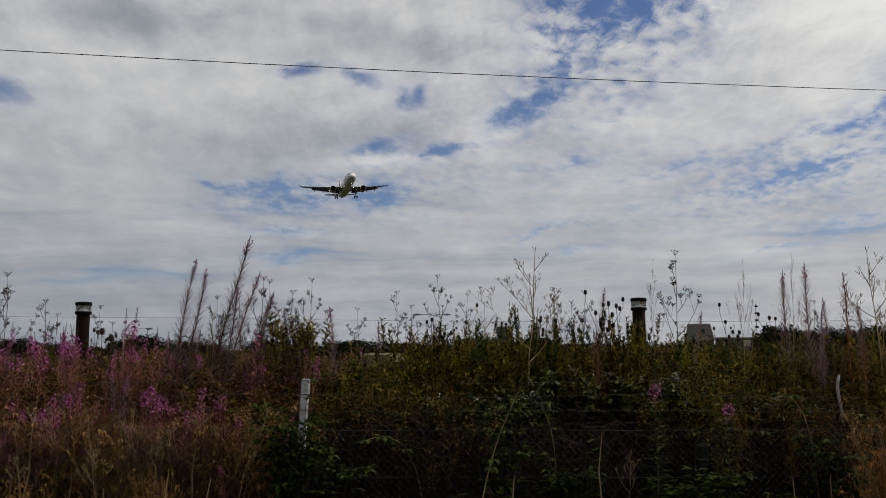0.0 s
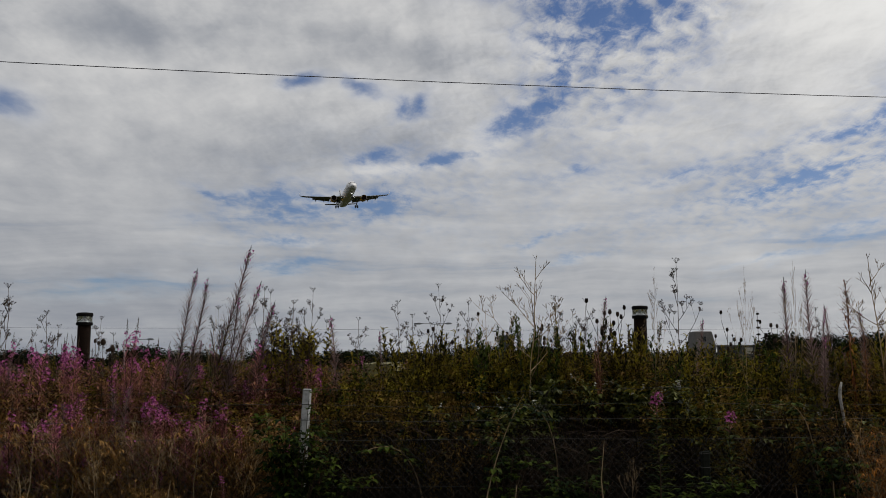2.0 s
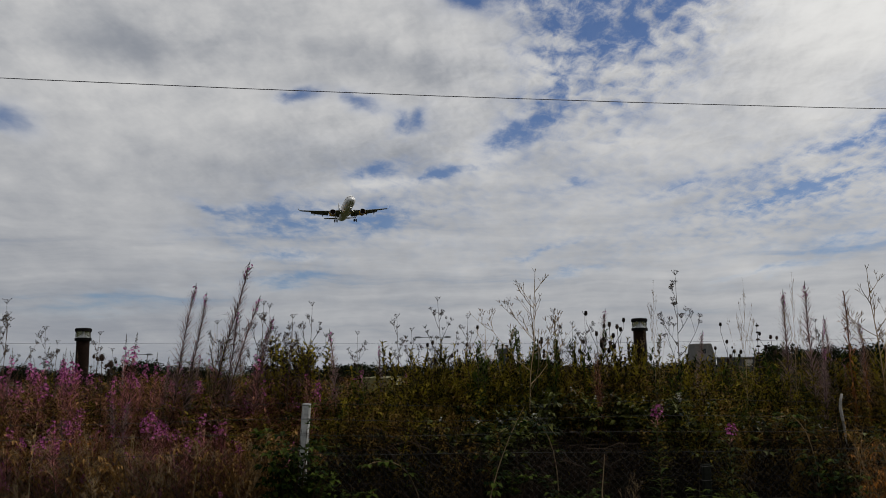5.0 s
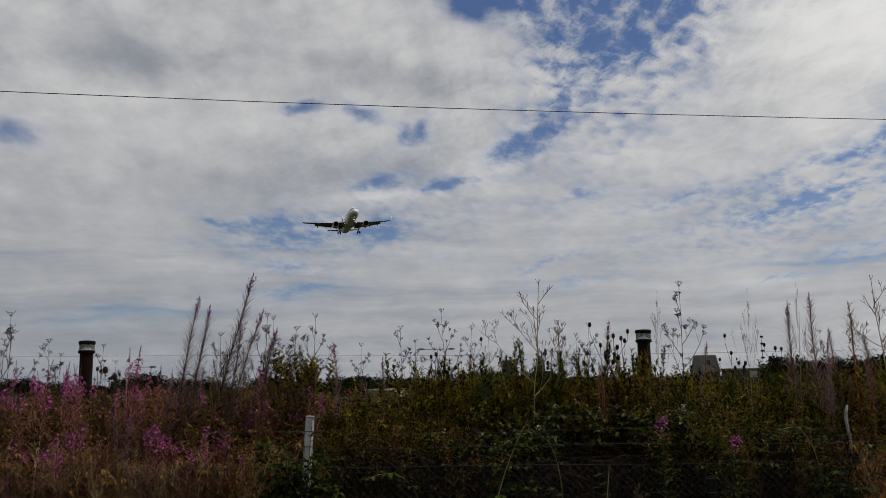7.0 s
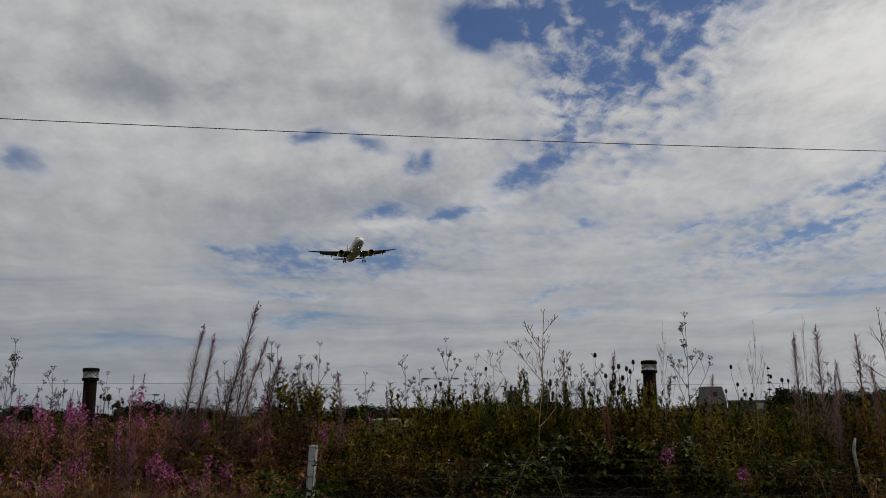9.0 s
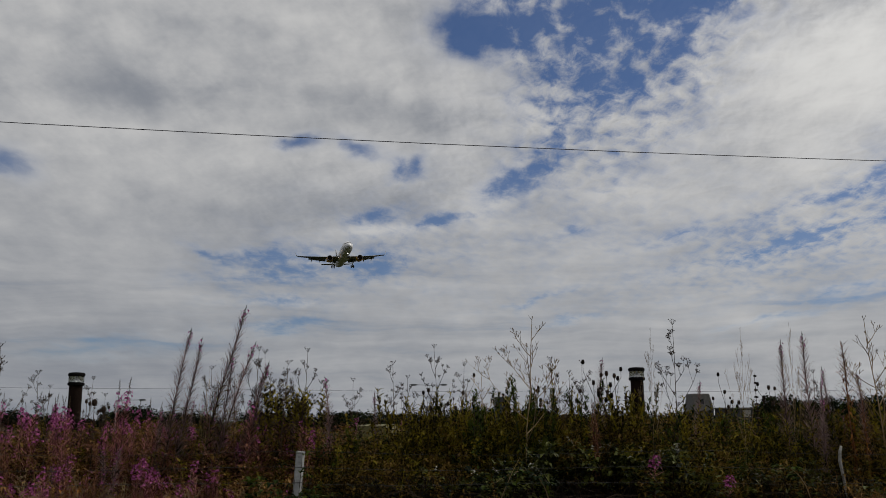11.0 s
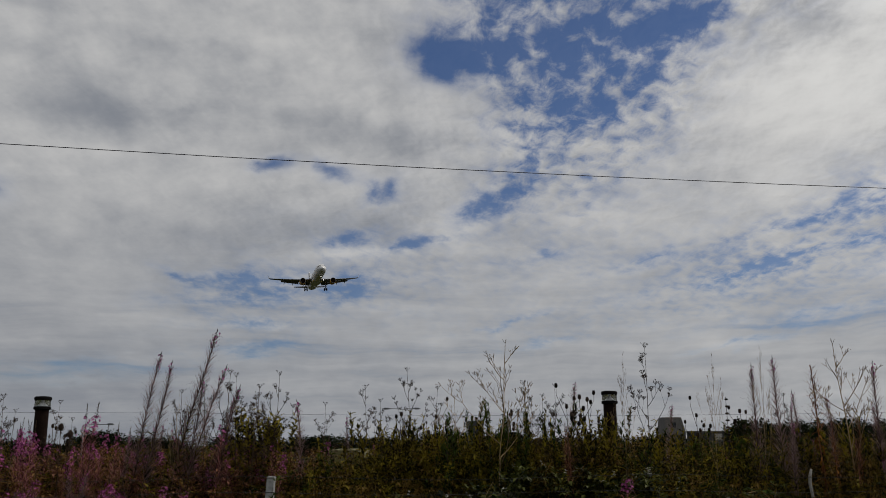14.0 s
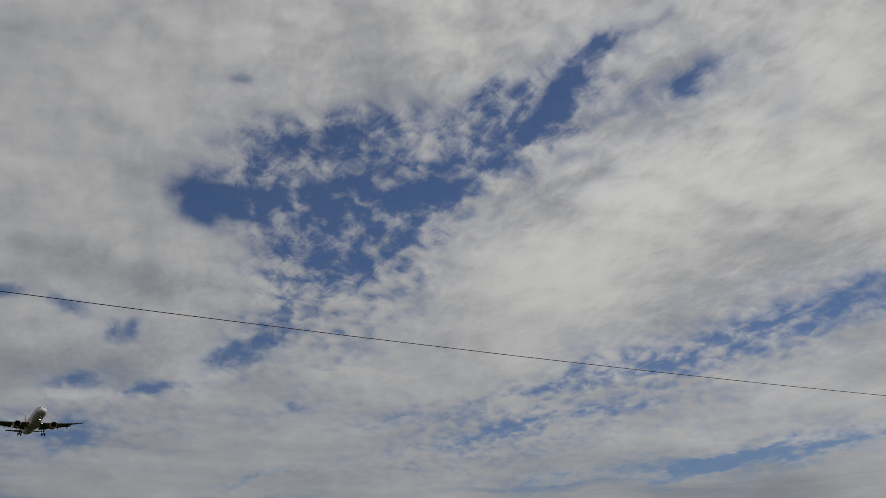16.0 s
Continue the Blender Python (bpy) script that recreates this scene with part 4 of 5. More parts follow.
def knapweed(seed):
    """A branching stem with dark round seed heads, 1.5 m."""
    rnd = random.Random(seed)
    t = thing("thistle", "dead thistle stem with dark round seed heads", "wildflower", "thistles")
    g, heads, leaves = Geo(), Geo(), Geo()
    pts = bent(1.42, 0.06, rnd)
    g.tube(pts, [0.006, 0.0055, 0.005, 0.0045, 0.004, 0.003, 0.0025], 5)
    tips = [(pts[-1], Vector((0, 0, 1)))]
    for k in range(9):
        p = along(pts, rnd.uniform(0.55, 0.97))
        d = round_way(k * 2.4, rnd.uniform(0.8, 1.2))
        q = p + d * rnd.uniform(0.1, 0.28)
        q2 = q + Vector((0, 0, rnd.uniform(0.03, 0.1)))
        g.tube([p, q, q2], [0.003, 0.0025, 0.002], 3, False)
        tips.append((q2, d))
    for p, d in tips:
        r = rnd.uniform(0.011, 0.020)
        heads.lathe([(-r, r * 0.3), (-r * 0.5, r * 0.9), (r * 0.2, r), (r * 0.9, r * 0.75), (r * 1.3, r * 0.8)], 7, p)
    for k in range(60):
        u = 0.05 + 0.8 * k / 60
        leaves.leaf(along(pts, u), round_way(k * 2.4, rnd.uniform(-0.1, 0.8)), rnd.uniform(0.06, 0.12), 0.022, 0.4)
    part("stem_tangle", g, STALK, t)
    part("seed_spray", heads, SEED, t, "dark brown seed heads")
    part("foliage", leaves, OLIVE, t)
    return t


def mugwort(seed, leaf_mat, words):
    """A bushy upright weed, 1.5 m, several stems with upturned leaves and knobbly dark tips."""
    rnd = random.Random(seed)
    t = thing("tall_weed", words, "weed", "tall weeds")
    g, leaves, heads = Geo(), Geo(), Geo()
    for s in range(5):
        h = rnd.uniform(1.15, 1.5)
        pts = [p + Vector((math.cos(s * 1.256), math.sin(s * 1.256), 0)) * 0.08 for p in bent(h, 0.12, rnd)]
        g.tube(pts, [0.005, 0.0045, 0.004, 0.004, 0.003, 0.0025, 0.0015], 4, False)
        for k in range(60):
            u = 0.15 + 0.83 * k / 60
            size = rnd.uniform(0.07, 0.125) * (1.15 - 0.42 * u)
            leaves.leaf(along(pts, u), round_way(k * 2.4 + rnd.uniform(-0.5, 0.5), rnd.uniform(0.2, 1.0)), size, size * rnd.uniform(0.25, 0.42), rnd.uniform(0, 0.4))
        for k in range(8):
            d = round_way(k * 2.4, rnd.uniform(0.7, 1.3))
            p = along(pts, rnd.uniform(0.82, 0.99))
            q = p + d * rnd.uniform(0.03, 0.09)
            g.tube([p, q], 0.0018, 3, False)
            if k % 3 == 0:
                heads.knob(q, rnd.uniform(0.007, 0.011), 2.2)
            for j in range(3):
                leaves.leaf(p.lerp(q, j * 0.4), round_way(k * 2.4 + j * 2.1, rnd.uniform(0.3, 1.2)), rnd.uniform(0.05, 0.085), rnd.uniform(0.016, 0.028), 0.1)
    part("stem_tangle", g, STALK, t)
    part("foliage", leaves, leaf_mat, t)
    part("bud_tip", heads, SEED, t)
    return t


def bramble(seed):
    """A bramble mound, 1.2 m high: arching canes, leaves of three to five leaflets, a few blossoms."""
    rnd = random.Random(seed)
    t = thing("bramble_bush", "dense dark green bramble bush with arching canes and white blossoms", "bush", "bramble bushes")
    canes, leaves, blossom = Geo(), Geo(), Geo()

    def spray(p, d, size):
        e = d.cross(Vector((0, 0, 1)))
        e = e.normalized() if e.length > 1e-3 else Vector((1, 0, 0))
        for ang, s in ((0, 1.0), (0.95, 0.85), (-0.95, 0.85), (1.9, 0.62), (-1.9, 0.62))[:rnd.choice((3, 3, 5))]:
            dd = (d * math.cos(ang) + e * math.sin(ang) + Vector((0, 0, rnd.uniform(-0.25, 0.15)))).normalized()
            leaves.leaf(p + dd * size * 0.12, dd, size * s, size * s * 0.62, rnd.uniform(0.05, 0.3), rnd.uniform(0.08, 0.22))

    for c in range(26):
        a = rnd.uniform(0, 6.28)
        reach, top = rnd.uniform(0.3, 0.95), rnd.uniform(0.65, 1.25)
        base = Vector((rnd.uniform(-0.35, 0.35), rnd.uniform(-0.3, 0.3), 0))
        pts = [base + Vector((math.cos(a) * reach * u, math.sin(a) * reach * u, top * math.sin(math.pi * min(0.93, 0.12 + u * 0.72)) - 0.36 * top * (1 - u))) for u in (0, 0.2, 0.4, 0.6, 0.8, 1.0)]
        canes.tube(pts, [0.007, 0.0065, 0.006, 0.005, 0.004, 0.002], 4, False)
        for k in range(22):
            u = rnd.uniform(0.3, 1.0)
            p = along(pts, u)
            if p.z < rnd.uniform(0.66, 0.96):
                continue
            d = round_way(rnd.uniform(0, 6.28), rnd.uniform(-0.2, 0.8))
            spray(p + d * rnd.uniform(0.02, 0.15), d, rnd.uniform(0.06, 0.14))
        p = along(pts, rnd.uniform(0.45, 0.9)) + Vector((0, 0, 0.05))
        if p.z > 0.98:
            for _ in range(4):
                q = p + Vector((rnd.uniform(-1, 1), rnd.uniform(-1, 1), rnd.uniform(-0.3, 0.8))) * 0.04
                for j in range(5):
                    d = round_way(j * 1.256 + rnd.random(), rnd.uniform(0.1, 0.7))
                    blossom.leaf(q, d, 0.027, 0.022, 0.0, 0.05)
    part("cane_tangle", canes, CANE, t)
    tagged(part("foliage", leaves, BRAMBLE, t), kind="stuff")
    part("blossom", blossom, WHITE, t, "small white blossoms")
    return t


def sprig(seed):
    """A low leafy bramble shoot with large fresh leaves."""
    rnd = random.Random(seed)
    t = thing("bramble_shoot", "low bramble shoot with large fresh green leaves", "bush", "bramble shoots")
    g, leaves = Geo(), Geo()
    for s in range(7):
        a = s * 0.9 + rnd.uniform(-0.3, 0.3)
        pts = [Vector((math.cos(a) * 0.28 * u, math.sin(a) * 0.12 * u, 0.75 * u - 0.25 * u * u * rnd.uniform(0.3, 1.2))) for u in (0, 0.35, 0.7, 1)]
        g.tube(pts, [0.006, 0.005, 0.004, 0.002], 4, False)
        for k in range(9):
            p = along(pts, rnd.uniform(0.3, 1))
            d = round_way(rnd.uniform(0, 6.28), rnd.uniform(-0.1, 0.6))
            e = d.cross(Vector((0, 0, 1)))
            size = rnd.uniform(0.06, 0.105)
            for w in (0, 1.05, -1.05):
                dd = d * math.cos(w) + e * math.sin(w)
                leaves.leaf(p + d * 0.05 + dd * 0.01, dd, size, size * 0.62, 0.25, 0.12)
    part("cane_tangle", g, STALK, t)
    part("foliage", leaves, GREEN, t)
    return t


def dry_clump(seed, mat):
    """A knee-high clump of withered wiry stems and curled leaves."""
    rnd = random.Random(seed)
    t = thing("dry_clump", "withered brown tangled weed clump with wiry stems", "dry weeds", "dry clumps")
    g, leaves = Geo(), Geo()
    for s in range(34):
        a = rnd.uniform(0, 6.28)
        h = rnd.uniform(0.45, 0.95)
        spread = rnd.uniform(0.1, 0.5)
        pts = [Vector((math.cos(a) * spread * u ** 1.3, math.sin(a) * spread * u ** 1.3, h * u)) + Vector((rnd.uniform(-1, 1), rnd.uniform(-1, 1), 0)) * 0.02 for u in (0, 0.33, 0.66, 1)]
        g.tube(pts, [0.0035, 0.003, 0.0025, 0.0012], 3, False)
        for b in range(4):
            p = along(pts, rnd.uniform(0.35, 0.95))
            q = p + round_way(rnd.uniform(0, 6.28), rnd.uniform(0.2, 1.1)) * rnd.uniform(0.08, 0.22)
            g.tube([p, q], 0.0014, 3, False)
            for _ in range(5):
                leaves.leaf(p.lerp(q, rnd.uniform(0.4, 1.0)), round_way(rnd.uniform(0, 6.28), rnd.uniform(-0.5, 1.0)), rnd.uniform(0.03, 0.07), 0.016, 0.6)
    part("stem_tangle", g, STRAW if mat is ORANGE else GOLD, t)
    part("foliage", leaves, mat, t)
    return t


def undergrowth(seed, mat, tall):
    """Loose filler of thin stems and small leaves, about a metre across."""
    rnd = random.Random(seed)
    g = Geo()
    for s in range(64):
        h = tall * rnd.uniform(0.62, 1.05)
        x, y = rnd.uniform(-0.55, 0.55), rnd.uniform(-0.45, 0.45)
        pts = [p + Vector((x, y, 0)) for p in bent(h, rnd.uniform(0.1, 0.45), rnd, 5, 0.05)]
        side = Vector((0.0022, 0, 0))
        for p, q in zip(pts[2:], pts[3:]):
            g.face(p - side, p + side, q + side, q - side)
        for k in range(9):
            c = along(pts, rnd.uniform(0.5, 1.0))
            a = rnd.uniform(0, 6.28)
            tuft = rnd.uniform(0.032, 0.085)
            for j in range(5):
                d = round_way(a + j * rnd.uniform(0.9, 1.9), rnd.uniform(-0.35, 0.75))
                g.leaf(c + d * 0.02, d, tuft * rnd.uniform(0.7, 1.1), tuft * rnd.uniform(0.26, 0.5), rnd.uniform(0, 0.5))
    ob = part("undergrowth", g, mat)
    return tagged(ob, "thick tangle of small-leaved weeds and grass", "undergrowth", "undergrowth", "stuff")


def grown(ob, m):
    """A copy at its full size."""
    return copy_thing(ob, m @ Matrix.Diagonal((1 / ob.scale.x, 1 / ob.scale.y, 1 / ob.scale.z, 1)))


def put(ob, x, y, top, natural, turn, lean=(0, 0), wide=1.0):
    """A copy of a plant at x, y, grown so that its tip stands at height top."""
    base = lie(x, y) - 0.02
    s = (top - base) / natural
    m = Matrix.Translation((x, y, base)) @ Euler((radians(lean[0]), radians(lean[1]), 0)).to_matrix().to_4x4() @ Matrix.Rotation(turn, 4, "Z") @ Matrix.Diagonal((s * wide, s * wide, s, 1))
    return grown(ob, m)


def store(ob):
    """The pattern plants stay in the bed too, low among the others behind the fence."""
    store.n += 1
    ob.matrix_basis = Matrix.Translation((-5 + (store.n * 0.73) % 10.5, 13.2 + 0.21 * store.n, lie(0, 13.5) - 0.05)) @ Matrix.Diagonal((0.7, 0.7, 0.7, 1))
    return ob


store.n = 0
FLOWER = [store(willowherb(20 + k, "flower")) for k in range(4)]
FRESH = [store(willowherb(30 + k, "fresh")) for k in range(2)]
SPIRE = [store(willowherb(40 + k, "seed")) for k in range(4)]
DRY = [store(willowherb(60 + k, "dry")) for k in range(3)]
UMBEL = [store(umbellifer(80 + k)) for k in range(5)]
BARE = [store(umbellifer(100 + k, False)) for k in range(4)]
HEADS = [store(knapweed(120 + k)) for k in range(3)]
MUG = [store(mugwort(140, GREEN, "bushy dark green upright weed with knobbly tips")), store(mugwort(141, OLIVE, "bushy olive upright weed with knobbly tips")), store(mugwort(142, LIME, "bushy olive upright weed with knobbly tips"))]
BUSH = [store(bramble(160 + k)) for k in range(4)]
SHOOT = [store(sprig(170 + k)) for k in range(3)]
CLUMP = [store(dry_clump(180, GOLD)), store(dry_clump(181, ORANGE)), store(dry_clump(182, GOLD))]
FILL = [store(undergrowth(200, GREEN, 1.25)), store(undergrowth(201, OLIVE, 1.3)), store(undergrowth(202, RUST, 1.25)), store(undergrowth(203, LIME, 1.2)), store(undergrowth(204, GOLD, 1.25)), store(undergrowth(205, SCRUB, 1.25))]

rnd = random.Random(77)
turn = lambda: rnd.uniform(0, 6.28)

# the tall plants that stand out against the sky: x, y, height of the tip
for k, (x, y, top) in enumerate([(3.73, 9.5, 2.5), (3.95, 9.3, 2.57),
                                 (4.34, 9.8, 2.24), (4.62, 9.6, 2.16), (1.76, 10.0, 2.35), (4.2, 9.7, 2.1), (-1.13, 9.5, 2.12), (-0.71, 9.8, 1.96), (2.82, 9.8, 2.08)]):
    put(SPIRE[k % 4], x, y, top, 2.0, turn())
# a group that leans with the wind
for k, (x, y, top, lean) in enumerate(((-3.0, 9.2, 2.63, 7), (-2.97, 9.2, 2.56, 12), (-2.8, 9.2, 2.96, 15.5), (-2.64, 9.2, 2.57, 15), (-2.56, 9.25, 2.36, 12), (-2.3, 9.3, 2.2, 10), (-2.2, 9.3, 2.3, 8))):
    put(SPIRE[k % 4], x, y, top, 2.0, 0.9 * k, (0, lean))
for k, (x, y, top) in enumerate([(-4.48, 9.5, 1.91), (-3.45, 9.4, 2.09), (-3.38, 9.6, 1.88), (-3.16, 9.7, 1.85), (-4.09, 9.6, 1.82), (-1.99, 9.2, 1.99), (-1.42, 9.2, 1.66), (-2.9, 9.6, 1.8)]):
    put(FLOWER[k % 4], x, y, top, 2.0, turn())
put(DRY[1], 4.36, 9.3, 2.46, 2.0, 0.3, wide=1.3)
put(DRY[1], 4.45, 9.2, 1.95, 2.0, 0.3)
put(DRY[0], 1.6, 9.2, 1.86, 2.0, 0.9)
put(DRY[2], 1.68, 9.25, 1.8, 2.0, 2.9)
for k, (x, y, top) in enumerate([(-1.52, 9.6, 2.44), (-1.89, 9.7, 2.42), (0.01, 10.5, 2.55), (-0.47, 10, 2.31), (1.34, 10, 2.36), (1.62, 10.2, 2.33),
                                 (2.57, 9.6, 2.73), (-4.66, 9.3, 2.48), (-4.21, 9.4, 2.18), (-3.99, 10, 2.15), (-1.01, 10, 2.12), (-1.92, 11, 2.17)]):
    put(UMBEL[k % 5], x, y, top, 2.0, turn(), wide=0.8)
for k, (x, y, top) in enumerate([(0.9, 9.4, 2.73), (0.53, 10, 2.18), (3.15, 9.2, 2.59), (2.27, 9.5, 2.62), (3.75, 9.4, 2.67), (4.76, 9.4, 2.76), (-2.44, 9.2, 2.17)]):
    put(BARE[k % 4], x, y, top, 1.98, turn(), wide=1.3 if k in (0, 1, 5) else 0.3)
for k, (x, y, top) in enumerate([(1.92, 9.8, 2.2), (2.06, 9.9, 2.18), (1.8, 9.9, 2.1), (3.8, 10, 2.05), (-3.91, 10, 1.9), (3.44, 10.5, 2.01), (1.04, 10, 2.02), (-0.19, 10, 2.02), (0.2, 10.2, 2.0), (-3.8, 10.1, 1.8)]):
    put(HEADS[k % 3], x, y, top, 1.46, turn(), wide=0.85)

for x, y, top in ((-1.78, 10.0, 2.12), (-1.66, 9.9, 2.08), (-1.9, 10.1, 2.0), (-1.5, 9.9, 1.95), (-1.72, 9.8, 2.02), (-1.6, 10.1, 2.1)):
    put(MUG[2], x, y, top, 1.5, turn(), wide=1.1)
for k in range(16):
    put((FLOWER, SPIRE, FLOWER)[k % 3][k % 4], rnd.uniform(-5.4, -2.7), rnd.uniform(9.3, 10.2), rnd.uniform(1.72, 2.0), 2.0, turn(), (rnd.uniform(-5, 5), rnd.uniform(-5, 5)))
for x, y, top in ((-4.9, 9.5, 2.2), (-4.4, 9.8, 2.05), (-3.7, 9.6, 1.95), (-2.55, 9.6, 2.0), (-1.7, 9.4, 2.2), (-0.3, 9.9, 2.15), (0.25, 10.1, 2.3), (4.1, 9.8, 2.2), (-4.75, 9.2, 1.9), (1.5, 9.9, 2.2)):
    put(UMBEL[int(top * 100) % 5], x, y, top, 2.0, turn(), wide=0.8)
# further along the fence
for k, (x, y, top) in enumerate(((5.05, 9.5, 2.53), (5.74, 9.4, 2.61), (5.9, 9.6, 2.2), (6.88, 9.5, 2.39), (5.2, 9.7, 2.1), (7.3, 9.6, 2.2))):
    put(SPIRE[k % 4], x, y, top, 2.0, turn(), (0, -4 if k in (1, 3) else 1))
put(BARE[1], 5.54, 9.5, 2.63, 1.98, 1.0, wide=0.7)
for x, y, top in ((-3.36, 9.2, 2.1), (-4.31, 9.2, 1.95), (-3.95, 9.3, 1.9), (-2.3, 9.3, 1.95)):
    put(FLOWER[int(top * 20) % 4], x, y, top, 2.0, turn(), wide=1.25)
put(UMBEL[2], 6.11, 9.5, 2.54, 2.0, 2.0, wide=0.9)
put(UMBEL[4], 7.0, 9.7, 2.3, 2.0, 3.0, wide=0.8)
put(HEADS[0], 6.44, 9.6, 2.47, 1.46, 0.5, wide=0.5)
put(HEADS[1], 6.3, 9.7, 2.25, 1.46, 0.9, wide=0.5)
for x, y, top in ((-2.2, 9.6, 2.3), (-2.05, 9.5, 2.45), (-1.75, 9.6, 2.3), (-2.45, 9.7, 2.25)):
    put(UMBEL[int(top * 100) % 5], x, y, top, 2.0, turn(), wide=0.9)
for x, top in ((6.58, 2.4), (6.7, 2.25), (5.6, 2.05), (6.0, 2.0), (7.2, 2.1), (5.0, 2.0), (7.6, 2.1)):
    put(MUG[1], x, 9.55, top, 1.5, turn(), wide=0.6)
mint = thing("horehound", "slim dead stem with tiered round seed whorls", "wildflower", m=pose(3.41, 9.5, lie(3.41, 9.5)) @ Matrix.Diagonal((1.2, 1.2, 1.1, 1)))
g, whorls = Geo(), Geo()
g.tube([(0, 0, 0), (0.01, 0, 0.8), (0, 0, 1.82)], [0.005, 0.004, 0.002], 5)
for k in range(10):
    r = 0.03 - 0.0016 * k
    whorls.lathe([(-0.008, 0.008), (-0.004, r), (0.006, r * 0.9), (0.012, 0.006)], 8, (0.005, 0, 1.18 + 0.068 * k))
part("stem", g, STALK, mint)
part("seed_spray", whorls, SEED, mint)

for x, y, top in ((-3.59, 9.2, 1.89), (-3.49, 9.2, 1.82)):
    teasel = thing("teasel", "dead teasel with a spiny egg-shaped brown head", "wildflower", "teasels", m=pose(x, y, lie(x, y) - 0.02))
    h = top - lie(x, y)
    g, head = Geo(), Geo()
    g.tube([(0.03, 0, 0), (0.01, 0, h * 0.5), (0, 0, h - 0.07)], [0.005, 0.004, 0.003], 5)
    for k in range(5):
        a = k * 1.256
        g.tube([(0, 0, h - 0.075), (math.cos(a) * 0.035, math.sin(a) * 0.035, h - 0.07), (math.cos(a) * 0.045, math.sin(a) * 0.045, h - 0.03)], [0.002, 0.0015, 0.0008], 3, False)
    head.lathe([(h - 0.075, 0.006), (h - 0.065, 0.02), (h - 0.045, 0.027), (h - 0.02, 0.023), (h - 0.005, 0.012), (h, 0.002)], 9)
    for k in range(40):
        p = Vector((0, 0, h - 0.068 + 0.0016 * k)) + round_way(k * 2.4, 0.2) * 0.02
        head.tube([p, p + round_way(k * 2.4, 0.4) * 0.016], 0.0012, 3, False)
    part("stem", g, STALK, teasel)
    part("seed_head", head, SEED, teasel)

# dark knobbly weeds along the skyline in the middle
for k in range(34):
    x = -1.7 + k * 0.14 + rnd.uniform(-0.1, 0.1)
    if x < -0.45 and k % 3:
        continue
    y = rnd.uniform(9.6, 10.8)
    if k % 2:
        continue
    put(MUG[k % 3], x, y, rnd.uniform(1.68, 2.12), 1.5, turn(), wide=0.7)
for k in range(40):
    x = 2.4 + k * 0.14 + rnd.uniform(-0.1, 0.1)
    put(MUG[k % 3], x, rnd.uniform(9.4, 10.8), rnd.uniform(1.72, 2.0), 1.5, turn(), wide=0.8)
for k in range(14):
    put(MUG[k % 3], rnd.uniform(-5.6, -1.6), rnd.uniform(9.8, 11.0), rnd.uniform(1.55, 1.8), 1.5, turn(), wide=0.8)

# leafy tips that rise a little above the crest
tips = random.Random(31)
for k in range(30):
    put(MUG[tips.choice((1, 2, 1, 0))], tips.uniform(-0.9, 2.3), tips.uniform(9.4, 10.1), tips.triangular(1.72, 2.14, 1.85), 1.5, tips.uniform(0, 6.28), wide=tips.uniform(0.5, 0.85))
# willowherb stand
for k in range(270):
    x = rnd.uniform(-5.6, -1.0) if k % 4 else rnd.uniform(-5.6, -2.6)
    y = rnd.uniform(8.35, 11.2) if k % 3 else rnd.uniform(8.32, 8.7)
    top = rnd.uniform(0.6, 1.45) if y < 9.2 else rnd.uniform(1.3, 1.82)
    kind = rnd.random()
    put((FLOWER if kind < 0.80 else DRY if kind < 0.9 else SPIRE)[k % 4 if kind < 0.8 else k % 3], x, y, top, 2.0, turn(), (rnd.uniform(-6, 6), rnd.uniform(-6, 6)), 1.45)
for k in range(22):
    x = rnd.uniform(3.4, 8.2)
    y = rnd.uniform(9.0, 10.8)
    put((DRY if rnd.random() < 0.5 else SPIRE)[k % 3], x, y, rnd.uniform(1.4, 1.9), 2.0, turn(), (rnd.uniform(-5, 5), rnd.uniform(-5, 5)))

# undergrowth that closes the bed
for k in range(280):
    x = rnd.uniform(-6.4, 8.8)
    y = (9.55 - 0.75 * max(0, noise.noise((x * 1.1, 8.5, 0))) if x > -0.9 else 9.25) + (0.5 if 0.85 < x < 2.2 else 0.0) + 4.0 * rnd.random() ** 1.4
    crest = 1.53 if x < -1.7 else 1.5 if x < -0.35 else 1.62 if x < 1.0 else 1.66
    top = 1.15 + (crest - 1.15) * step(8.8, 10.0, y) + rnd.uniform(-0.1, 0.12)
    f = FILL[rnd.choice((0, 1, 3, 3, 5, 5))] if x > -1.4 else FILL[rnd.choice((1, 2, 2, 5, 5, 4))]
    grown(f, Matrix.Translation((x, y, lie(x, y) - 0.03)) @ Matrix.Rotation(turn(), 4, "Z") @ Matrix.Diagonal((1, 1, (top - lie(x, y)) / 1.27, 1)))

# brambles along the fence
for k in range(46):
    x = -1.2 + k * 0.17 + rnd.uniform(-0.15, 0.15)
    y = rnd.uniform(8.85, 9.4) if not 0.85 < x < 2.2 else rnd.uniform(9.3, 9.55)
    top = 1.12 + 0.3 * noise.noise((x * 0.9, 2.5, 0)) + rnd.uniform(-0.08, 0.12) + 0.34 * math.exp(-((x - 1.5) / 1.1) ** 2)
    s = (top - lie(x, y)) / 1.12
    grown(BUSH[k % 4], Matrix.Translation((x, y, lie(x, y) - 0.05)) @ Matrix.Rotation(turn(), 4, "Z") @ Matrix.Diagonal((0.75, 0.75, s, 1)))
